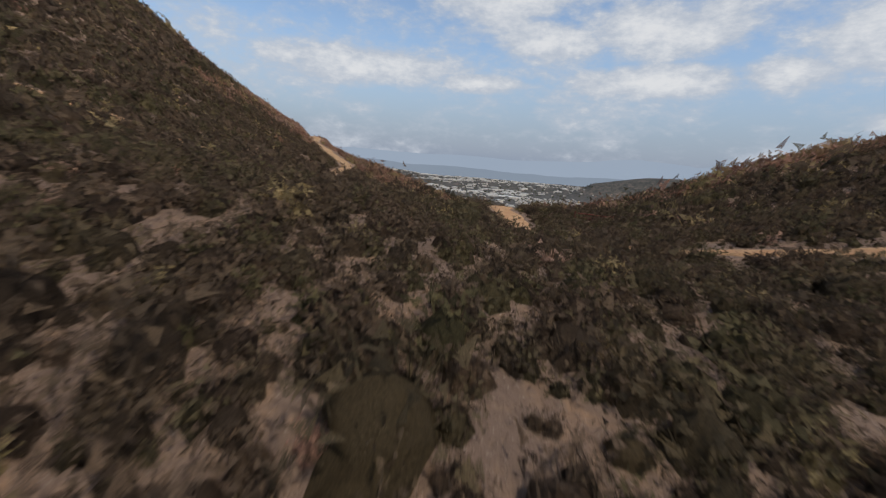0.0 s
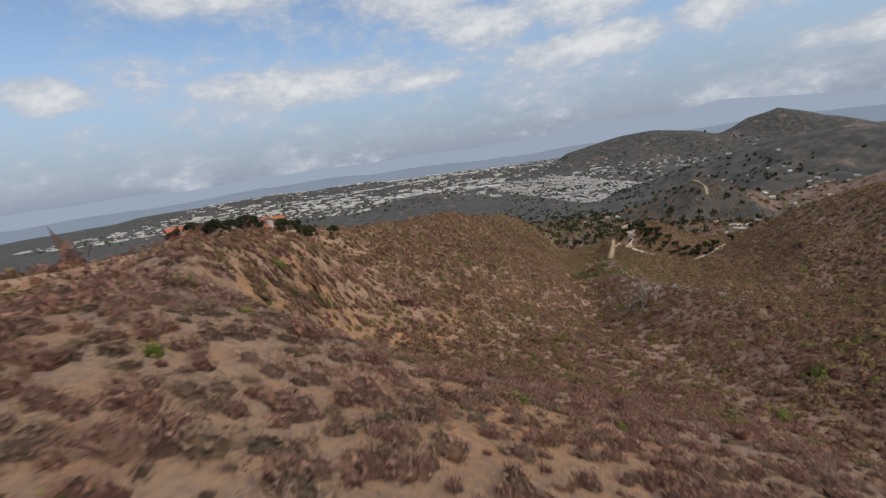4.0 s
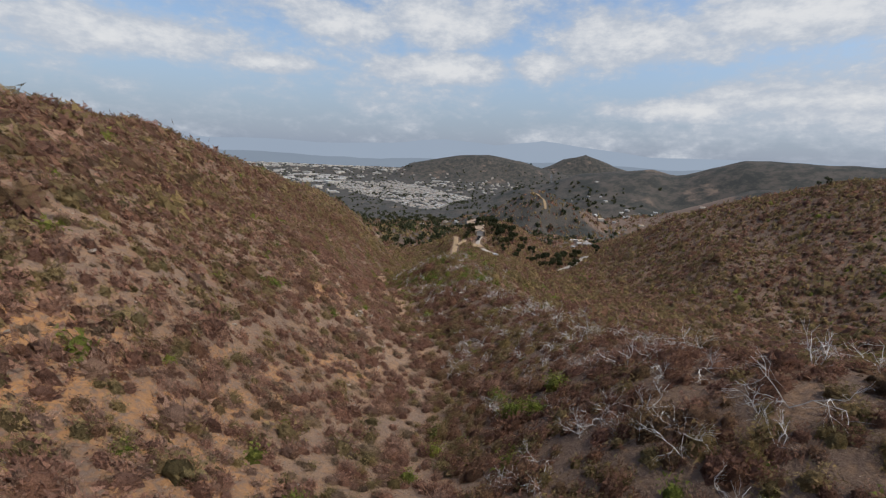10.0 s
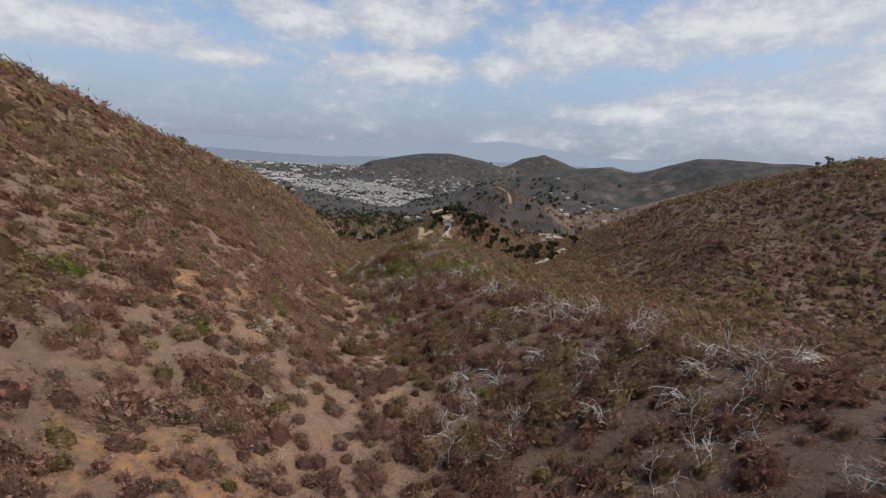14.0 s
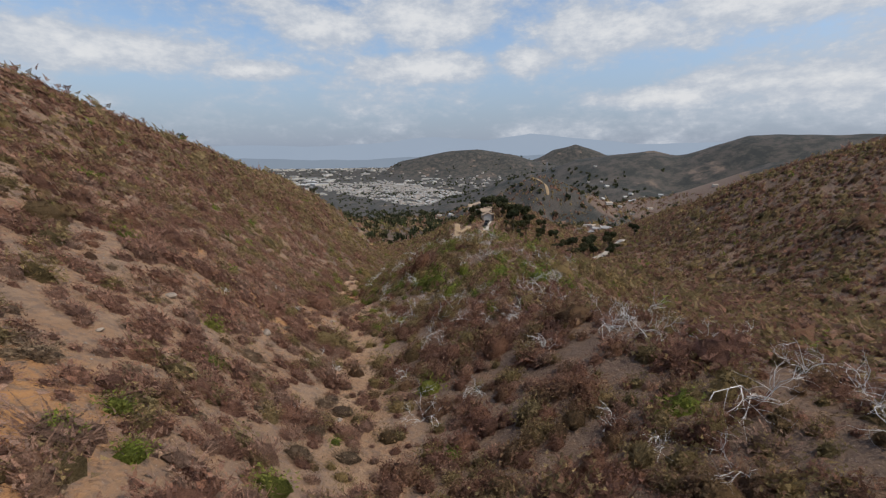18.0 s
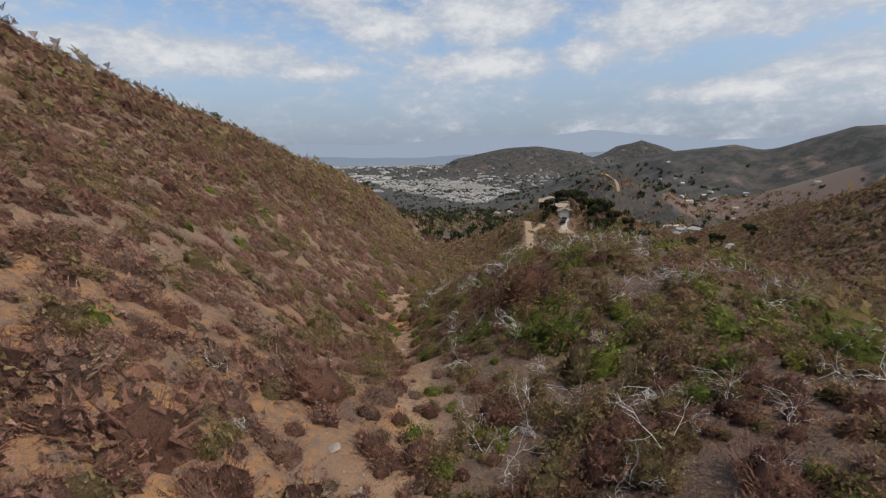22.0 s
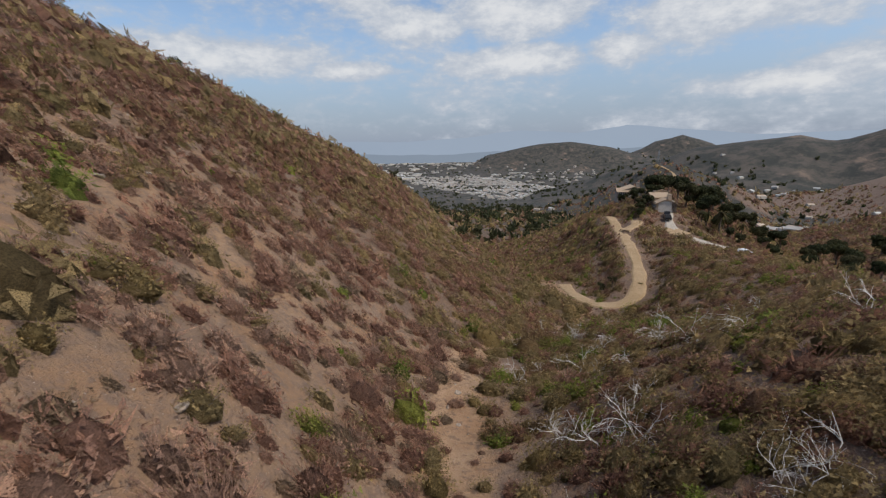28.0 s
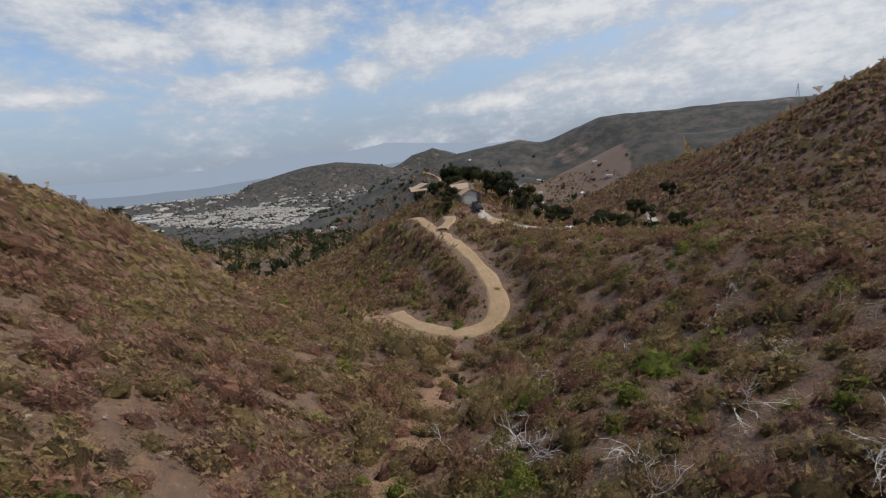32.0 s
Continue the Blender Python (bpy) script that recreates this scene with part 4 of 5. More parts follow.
def town():
    x, y, r = park_places(30, 62, 5)
    n = x.size
    block_set("mobile_homes", "rows of pale mobile homes on the valley floor", "mobile homes", x, y, r.uniform(4.5, 7, n), r.uniform(8, 12, n), r.uniform(2.2, 3.2, n), r.uniform(0.5, 1.2, n),
              r.normal(0.3, 0.12, n), r.choice([0, 0, 2, 2, 1], n))
    r = np.random.default_rng(8)
    x, y = r.uniform(-2300, 1300, 5200), r.uniform(1250, 3850, 5200)
    dense = rough(x, y, 260.0, 3, 41) + 0.35 * (x < 100) - 0.25 * np.abs(x + 600) / 1600
    k = (r.uniform(-0.9, 0.9, x.size) < dense) & (ground_height(x, y) < -48)
    x, y = x[k], y[k]
    n = x.size
    big = r.uniform(0, 1, n) < np.where((x < -150) & (y > 1700), 0.26, 0.05)
    block_set("town_buildings", "hazy far town of white and grey roofs", "buildings", x, y, np.where(big, r.uniform(22, 60, n), r.uniform(7, 12, n)), np.where(big, r.uniform(14, 32, n), r.uniform(7, 11, n)),
              np.where(big, r.uniform(4, 8, n), r.uniform(3, 4.5, n)), np.where(big, 0.4, 1.4), r.normal(0.2, 0.5, n), np.where(big, 0, r.choice([0, 1, 2, 2], n)))
    # houses among trees in the near valley
    spots = [(126, 156, 14, 5), (142, 176, 16, 5), (215, 250, 40, 12), (270, 300, 60, 14), (330, 430, 70, 16), (180, 480, 60, 10), (60, 330, 40, 5), (250, 520, 70, 12)]
    xs, ys = [], []
    for a, b, s, m in spots:
        xs.append(r.normal(a, s * 0.5, m)), ys.append(r.normal(b, s * 0.5, m))
    x, y = np.concatenate(xs), np.concatenate(ys)
    n = x.size
    block_set("valley_houses", "scattered pale houses in the wooded valley", "houses", x, y, r.uniform(2.6, 4.6, n), r.uniform(3.5, 6, n), r.uniform(1.4, 2.0, n), r.uniform(0.6, 1.0, n), r.uniform(0, 3, n), r.choice([0, 1, 2], n))


town()


def clump_shape(n, seed, leaf):
    v, f, domes = tufts(n, seed, leaf, 1.0, 0, 0, 6)
    return v * [1, 1, 1.15], f, domes


def woods():
    r = np.random.default_rng(12)
    x = np.concatenate([r.uniform(-2200, 1200, 5200), r.normal(40, 50, 420), r.normal(210, 90, 900), r.normal(330, 120, 700), r.normal(20, 24, 160), r.uniform(-100, 250, 500)])
    y = np.concatenate([r.uniform(1150, 3600, 5200), r.normal(420, 140, 420), r.normal(330, 110, 900), r.normal(520, 110, 700), r.normal(210, 60, 160), r.uniform(560, 1300, 500)])
    k = (rough(x, y, 90.0, 3, 71) > r.uniform(-0.8, 0.7, x.size)) & (ground_height(x, y) < 14) & (y > 140)
    x, y = x[k], y[k]
    d = np.hypot(x, y)
    size = r.uniform(4, 8, x.size) * np.where(d > 1200, 1.35, 0.8)
    places = np.c_[x, y, ground_height(x, y) - 0.1 * size, r.uniform(0, 6.28, x.size), size, size * r.uniform(0.8, 1.3, x.size)]
    v, f, tone, _ = gather(places, [clump_shape(22, 80 + q, 0.3) for q in range(4)], r.uniform(0, 1, x.size))
    tagged(new("valley_woods", fast_mesh("valley_woods", v, f, [CROWN], tone)), "dark trees scattered over the valley and town", "trees", kind="stuff")


woods()


# ---- things: helpers ----
def part(name, data, parent, label="", at=None):
    """One mesh object under a thing or a part."""
    ob = new(name, data)
    ob.parent = parent
    if at is not None:
        ob.matrix_basis = at
    if label:
        ob["label"] = label
    return ob


def thing(name, label, category, group="", at=None):
    ob = tagged(new(name), label, category, group)
    if at is not None:
        ob.matrix_basis = at
    return ob


def ground_at(x, y):
    return float(ground_height(np.array([x]), np.array([y]))[0])


def tri_mesh(name, v, f, mat, smooth=False):
    return fast_mesh(name, np.asarray(v, float), np.asarray(f), [mat], smooth=smooth)


def tube(points, radii, sides=4):
    """Arrays of a tapered tube along the points."""
    p = np.asarray(points, float)
    d = np.gradient(p, axis=0)
    d /= np.linalg.norm(d, axis=1)[:, None] + 1e-9
    side = np.cross(d, [0.31, 0.77, 0.55])
    side /= np.linalg.norm(side, axis=1)[:, None] + 1e-9
    up_ = np.cross(d, side)
    a = np.arange(sides) / sides * 2 * np.pi
    v = p[:, None] + np.asarray(radii)[:, None, None] * (np.cos(a)[None, :, None] * side[:, None] + np.sin(a)[None, :, None] * up_[:, None])
    n = len(p)
    idx = np.arange(n * sides).reshape(n, sides)
    nxt = np.roll(idx, -1, 1)
    q = np.stack([idx[:-1], nxt[:-1], nxt[1:], idx[1:]], -1).reshape(-1, 4)
    f = np.concatenate([q[:, [0, 1, 2]], q[:, [0, 2, 3]]])
    return v.reshape(-1, 3), f


def join(pieces):
    vs, fs, base = [], [], 0
    for v, f in pieces:
        vs.append(v), fs.append(np.asarray(f) + base)
        base += len(v)
    return np.concatenate(vs), np.concatenate(fs)


def box_arrays(x0, x1, y0, y1, z0, z1, bevel=0.0):
    """A box; with a bevel its upright edges are cut."""
    if bevel <= 0:
        ring = [(x0, y0), (x1, y0), (x1, y1), (x0, y1)]
    else:
        b = bevel
        ring = [(x0 + b, y0), (x1 - b, y0), (x1, y0 + b), (x1, y1 - b), (x1 - b, y1), (x0 + b, y1), (x0, y1 - b), (x0, y0 + b)]
    n = len(ring)
    v = [(*p, z0) for p in ring] + [(*p, z1) for p in ring]
    f = []
    for k in range(n):
        q = (k + 1) % n
        f += [(k, q, n + q), (k, n + q, n + k)]
    f += [(n, n + k, n + k + 1) for k in range(1, n - 1)] + [(0, k + 1, k) for k in range(1, n - 1)]
    return np.array(v, float), np.array(f)


# ---- burnt shrubs: bleached bare branches ----
def bare_stem(seed, length):
    r = np.random.default_rng(seed)
    pieces = []

    def limb(start, way, long, thick, depth):
        n = 3 + depth
        pts = [np.array(start)]
        w_ = np.array(way, float)
        for _ in range(n):
            w_ = w_ + r.normal(0, 0.36, 3)
            w_ /= np.linalg.norm(w_)
            pts.append(pts[-1] + w_ * long / n)
        pieces.append(tube(pts, np.linspace(thick, thick * 0.4, n + 1), 3))
        if depth:
            for _ in range(r.integers(3, 5)):
                k = r.integers(1, n)
                limb(pts[k], w_ + r.normal(0, 0.6, 3), long * r.uniform(0.45, 0.7), thick * 0.55, depth - 1)

    a = r.uniform(0, 6.28)
    limb((0, 0, -0.3), (math.cos(a) * 0.8, math.sin(a) * 0.8, r.uniform(0.6, 1.1)), length, 0.019, 2)
    return join(pieces)


def dead_shrubs():
    r = np.random.default_rng(3)
    makers = []
    for k in range(6):
        t = thing("burnt_shrub", "bleached bare branches of a burnt shrub on the spur", "dead shrub", "burnt shrubs on the spur")
        for q in range(3 + k % 2):
            part("branch", tri_mesh("branch", *bare_stem(100 + 10 * k + q, 1.3 + 0.35 * (q % 3)), TWIG), t)
        makers.append(t)
    ridge_line = np.array(LINES[2])
    spots = []
    for low, high, many, size in ((-92, -54, 108, 1.1), (-54, -26, 60, 1.1), (-26, -6, 45, 1.1), (-6, 14, 34, 1.1)):
        for y in r.uniform(low, high, many):
            x = np.interp(y, ridge_line[:, 1], ridge_line[:, 0])
            low_x = creek_x(y) + 2.0
            spots.append((r.uniform(low_x, x + 3.5), y, size))
    spots += [(r.normal(17, 3.0), r.uniform(-52, -24), 1.0) for _ in range(25)] + [(r.normal(24, 4), r.uniform(-104, -90), 1.0) for _ in range(12)]
    spots += [(r.normal(-3, 1.5), r.uniform(-70, -30), 0.6) for _ in range(14)]
    for n, (x, y, s) in enumerate(spots):
        s *= r.uniform(0.6, 1.15) * (0.66 if from_spine(np.array([x]), np.array([y]))[0] < 10 else 0.70 if y > -54 else 0.95)
        m = pose(x, y, ground_at(x, y) + 0.30, 0, 0, r.uniform(0, 360))
        ob = makers[n % 6] if n < 6 else copy_thing(makers[n % 6], m)
        ob.matrix_basis = m @ Matrix.Diagonal((s, s, s, 1))


dead_shrubs()


# ---- single shrubs beside the flight line ----
def single_shrubs():
    r = np.random.default_rng(6)
    kinds = [("sage_shrub", "dry brown sage shrub on bare slope", [DRY, DRY_CLOSE], 0), ("olive_shrub", "rounded olive green shrub on the slope", [OLIVE, OLIVE_CLOSE], 1),
             ("green_shrub", "leafy green shrub among dry scrub", [GREEN, GREEN_CLOSE], 2)]
    makers = {}
    for name, label, mats, key in kinds:
        for q in range(3):
            t = thing(name, label, "shrub", "single shrubs by the creek" if key == 2 else "single shrubs on the west slope")
            n, size, tall, blades = ((110, 0.062, 0.85, 300), (260, 0.058, 0.95, 130), (300, 0.062, 1.0, 100))[key]
            v, f, domes = tufts(n, 300 + 10 * key + q, size, tall, blades, 0.007, 7)
            part("foliage", fast_mesh("foliage", v, f, mats, which=(np.arange(len(f)) < domes).astype(int), smooth=True), t)
            turns = [q + 1.26 * k for k in range(5)]
            stem = join([tube([(0, 0, -0.15), (0.08 * math.cos(a), 0.08 * math.sin(a), 0.12), (0.24 * math.cos(a + 0.3), 0.24 * math.sin(a + 0.3), 0.36 * tall)], (0.022, 0.016, 0.006), 3) for a in turns])
            part("stem", tri_mesh("stem", *stem, BARK), t)
            makers.setdefault(key, []).append([t, False])

    def put(key, x, y, s, h=1.0):
        slot = makers[key][r.integers(0, 3)]
        m = pose(x, y, ground_at(x, y) - 0.03, 0, 0, r.uniform(0, 360))
        ob = slot[0] if not slot[1] else copy_thing(slot[0], m)
        slot[1] = True
        slope = Matrix.Identity(4)
        slope[2][0], slope[2][1] = (ground_at(x + 0.4, y) - ground_at(x, y)) / 0.4, (ground_at(x, y + 0.4) - ground_at(x, y)) / 0.4
        ob.matrix_basis = Matrix.Translation(m.translation) @ slope @ m.to_3x3().to_4x4() @ Matrix.Diagonal((s, s, s * h, 1))

    # the ones that stand out, from south to north
    for x, y, s in ((-16.6, -94.5, 1.3), (-15.1, -93.7, 1.2), (-14.7, -88.5, 1.1), (-21.6, -85.2, 1.3), (-21.9, -80.2, 1.4), (-13.6, -76.7, 1.0), (-13.6, -75.9, 1.4), (-5.1, -71.7, 1.3), (-22.2, -70.8, 1.1), (-13.4, -70.6, 1.5), (-3.1, -70.5, 1.1), (-7.8, -69.8, 1.0), (-12.4, -66.5, 1.4), (-7, -64.9, 1.2), (-6, -64.8, 1.1), (-2.8, -64.4, 1.1), (-4.8, -63.8, 1.4), (2.8, -62.9, 1.3), (-7.2, -62.1, 1.5), (0.1, -61.6, 1.1), (-8.7, -60.7, 1.2), (-3.8, -60.3, 1.0), (-9.3, -50.8, 1.2), (-3.5, -50.8, 1.1), (-2, -50.1, 1.0), (-2.2, -49.4, 0.9), (7.7, -48.2, 1.3), (7.6, -48.1, 1.2), (-6.7, -42.9, 1.0), (9.8, -36.3, 1.3)):
        put(1, x, y, s)
    for x, y, s in ((-7.1, -36.1, 1.0), (-1.3, -32.5, 1.0), (-13.1, -28.7, 1.2), (-3.7, -28, 1.1), (-8.7, -23, 1.6), (-18, -22.4, 1.0), (-17.1, -20.7, 1.4), (-6.9, -18.9, 1.4), (-13.8, -17.9, 1.5), (-9.4, -15.2, 1.4), (-9.1, -14.7, 1.1), (-12.7, -14.3, 1.0), (-5.3, -12.4, 1.2), (-4.9, -11.2, 0.9), (-7.2, -9.6, 1.3), (-13, -9.6, 1.2), (-10, -7.4, 1.1), (-10, -7.2, 1.5), (-12.6, -6.9, 1.4), (-22.4, -6.5, 1.0), (-2.2, -6.1, 1.2), (-2.2, -5.5, 1.2), (-8.2, -4.6, 1.1), (0.1, -2.8, 0.8), (-15.6, -2, 1.3), (-11.7, -1.4, 1.0), (-15.2, -1, 1.0), (-25.1, -0.7, 1.0), (-12, 0.3, 1.2), (-21, 1.8, 1.1)):
        put(1, x, y, s)
    for x, y, s in ((-9.1, 3.6, 1.2), (-16.8, 4.2, 1.2), (-0.9, 5.4, 1.0), (-0.5, 5.6, 1.2), (8.2, 6.2, 1.3), (4.4, 13, 1.2), (0.8, 13.8, 1.4), (-3.5, 14.2, 1.2), (-2.6, 14.8, 1.5), (4, 16.7, 1.1), (-4.4, 17.9, 1.4), (-7.7, 27.1, 1.2), (20, 29.8, 0.8)):
        put(1, x, y, s)
    for x, y, s in ((-24.1, -158.6, 1.3), (-32, -142.2, 1.3), (-32.3, -141.2, 1.8), (-42.7, -138.3, 2.0), (-16, -96.9, 1.0), (-14.1, -96.7, 1.3), (-12.5, -84.3, 1.0), (7.0, -79.1, 1.8), (6.0, -77.9, 2.0), (8.7, -77.7, 1.9), (5.9, -75.2, 1.7), (4.9, -57.2, 0.7), (-5, -55.1, 1.0), (-3.8, -55, 0.9), (-4.7, -53.6, 1.0), (9, -39.6, 0.9), (29.6, -35.1, 1.2), (8.2, -24.6, 0.8), (5.9, -20.2, 1.0), (7.2, -18.6, 0.8), (0.9, -18, 1.0), (4.4, -17, 1.1), (2.2, -16.5, 1.2), (2.2, -16.1, 1.0), (5.8, -15.2, 1.0), (-0.7, -15, 1.0), (70.6, -14.5, 1.8), (4.6, -13.3, 1.0)):
        put(2, x, y, s)
    for x, y, s in ((3.8, -13, 1.0), (6.5, -12.7, 1.0), (3.6, -10.7, 0.8), (2.4, -10.3, 1.0), (1.2, -9.5, 1.0), (-0.9, 8.1, 1.0), (6, 8.2, 1.0), (6.3, 9.1, 1.0), (13.6, 18.3, 1.2), (14.7, 27.8, 1.3), (83.6, 28.2, 1.6), (14.2, 31.9, 1.0)):
        put(2, x, y, s)
    for _ in range(90):
        put(1, r.uniform(-20, -3), r.uniform(-105, 14), r.uniform(0.7, 1.3))
    for _ in range(170):
        y = r.uniform(-100, 12)
        put(0, creek_x(y) - r.uniform(1, 16), y, r.uniform(0.7, 1.25))


single_shrubs()


# ---- loose stones ----
def stone(seed, flat):
    r = np.random.default_rng(seed)
    bm = bmesh.new()
    bmesh.ops.create_icosphere(bm, subdivisions=2, radius=0.5)
    cuts = [Vector(r.normal(size=3)).normalized() for _ in range(7)]
    for v in bm.verts:
        p = v.co.copy()
        for c in cuts:
            over = p.dot(c) - 0.30
            if over > 0:
                p -= c * over * 0.85
        v.co = Vector((p.x * 1.25, p.y, p.z * flat))
    me = bpy.data.meshes.new("stone")
    bm.to_mesh(me)
    bm.free()
    me.materials.append(STONE)
    return me


def stones():
    r = np.random.default_rng(9)
    meshes = [stone(k, (0.7, 0.5, 0.6, 0.85)[k % 4]) for k in range(7)]

    def put(x, y, s):
        ob = tagged(new("stone", meshes[r.integers(0, 7)]), "pale angular stone lying on the dry slope", "stone", "loose stones on the slopes")
        ob.matrix_basis = pose(x, y, ground_at(x, y) + 0.08 * s, r.uniform(-15, 15), r.uniform(-15, 15), r.uniform(0, 360)) @ Matrix.Diagonal((s, s, s, 1))

    for _ in range(80):
        put(r.uniform(-22, -1), r.uniform(-95, 14), r.lognormal(-1.35, 0.4))
    for _ in range(70):
        put(r.normal(6, 7), r.normal(-200, 13), r.lognormal(-1.3, 0.4))
    for _ in range(40):
        y = r.uniform(-90, 18)
        put(creek_x(y) + r.normal(0, 0.8), y, r.lognormal(-1.4, 0.4))
    for _ in range(16):
        put(r.normal(74, 2), r.normal(-37, 1.6), r.uniform(0.4, 1.0))
    for _ in range(14):
        put(r.normal(-4.7, 0.9), r.normal(-57.5, 0.9), r.uniform(0.25, 0.55))
    # fine rubble
    x, y = np.concatenate([r.uniform(-30, 0, 5200), r.normal(8, 9, 2600)]), np.concatenate([r.uniform(-100, 16, 5200), r.normal(-200, 15, 2600)])
    some = rough(x, y, 3.0, 2, 90) > -0.1
    x, y = x[some], y[some]
    base = np.array([(1, 0, -0.3), (-0.4, 0.9, -0.3), (-0.5, -0.8, -0.3), (0.1, 0.1, 0.6), (0.5, 0.6, 0.2)], float)
    faces = np.array([(0, 1, 2), (0, 4, 1), (4, 3, 1), (1, 3, 2), (2, 3, 0), (0, 3, 4)])
    s = r.lognormal(-2.75, 0.4, x.size)
    v, f, tone, _ = gather(np.c_[x, y, ground_height(x, y) + s * 0.2, r.uniform(0, 6.28, x.size), s, s], [(base, faces, 0), (base * [0.7, 1.2, 0.6], faces, 0)], r.uniform(0, 1, x.size))
    tagged(new("rubble", fast_mesh("rubble", v, f, [STONE], tone)), "small pale stones strewn on the slopes", "stones", kind="stuff")


stones()


# ---- trees ----
FROND = material("palm_frond", plant_nodes((0.07, 0.075, 0.03), (0.095, 0.09, 0.04), (0.11, 0.095, 0.05), False), 0.8)


def crown_arrays(seed, blobs, n, leaf):
    """Leaves scattered through uneven clumps: blobs of (x, y, z, radius)."""
    r = np.random.default_rng(seed)
    blobs = np.array(blobs, float)
    pick = r.choice(len(blobs), n, p=blobs[:, 3] ** 2 / (blobs[:, 3] ** 2).sum())
    way = r.normal(size=(n, 3))
    way /= np.linalg.norm(way, axis=1)[:, None]
    at = blobs[pick, :3] + way * blobs[pick, 3:4] * (r.uniform(0.2, 1.0, n)[:, None] ** 0.4) * [1, 1, 0.8]
    u = r.normal(size=(n, 3))
    u /= np.linalg.norm(u, axis=1)[:, None]
    w_ = np.cross(u, way)
    s = leaf * r.uniform(0.6, 1.4, n)[:, None]
    v = np.stack([at - u * s * 0.5, at + u * s * 0.5, at + w_ * s], 1).reshape(-1, 3)
    return v, np.arange(3 * n).reshape(-1, 3)


def make_tree(seed, tall, wide, label, group, leaves=1500, mat=None):
    r = np.random.default_rng(seed)
    t = thing("tree", label, "tree", group)
    trunk = [np.array((0, 0, -0.2)), np.array((0.02, 0, 0.25)), np.array((0.05, 0.03, 0.5)) * [1, 1, 1]]
    pts = [p * [wide, wide, tall] if p[2] > 0 else p for p in trunk]
    pieces = [tube(pts, [0.055 * tall, 0.04 * tall, 0.028 * tall], 7)]
    blobs = []
    for k in range(7):
        a, z = r.uniform(0, 6.28), r.uniform(0.5, 0.95)
        end = np.array((math.cos(a) * wide * 0.36 * r.uniform(0.3, 1), math.sin(a) * wide * 0.36 * r.uniform(0.3, 1), z * tall))
        pieces.append(tube([pts[1] + (pts[2] - pts[1]) * r.uniform(0, 1), end * [0.5, 0.5, 0.85], end], [0.022 * tall, 0.014 * tall, 0.006 * tall], 5))
        blobs.append((*end, wide * r.uniform(0.14, 0.26)))
    part("trunk", tri_mesh("trunk", *join(pieces), BARK, True), t)
    part("crown", tri_mesh("crown", *crown_arrays(seed, blobs, leaves, 0.07 * wide), mat or CROWN), t)
    return t


def make_palm(seed, tall, label, group):
    r = np.random.default_rng(seed)
    t = thing("palm_tree", label, "palm tree", group)
    part("trunk", tri_mesh("trunk", *tube([(0, 0, -0.2), (0.03, 0, tall * 0.5), (0.0, 0.04, tall)], [0.16, 0.12, 0.11], 7), BARK, True), t)
    pieces = []
    for k in range(22):
        a, lift = k * 2.4, r.uniform(-0.5, 0.9)
        out = np.array((math.cos(a), math.sin(a), 0))
        side = np.array((-math.sin(a), math.cos(a), 0)) * 0.20
        pts = [np.array((0, 0, tall)) + out * s * 1.25 + np.array((0, 0, lift * s - 0.75 * s * s * (1.3 - lift))) for s in (0.05, 0.45, 0.8, 1.1)]
        v = np.concatenate([np.array([p - side * w_, p + side * w_]) for p, w_ in zip(pts, (0.25, 1, 0.8, 0.1))])
        pieces.append((v, np.array([(0, 1, 3), (0, 3, 2), (2, 3, 5), (2, 5, 4), (4, 5, 7), (4, 7, 6)])))
    part("fronds", tri_mesh("fronds", *join(pieces), FROND), t)
    return t


def plant(ob, x, y, s=1.0, turn=0.0, sink=0.05, fresh=True):
    m = pose(x, y, ground_at(x, y) - sink, 0, 0, turn)
    ob = ob if not fresh else copy_thing(ob, m)
    ob.matrix_basis = m @ Matrix.Diagonal((s, s, s, 1))
    return ob


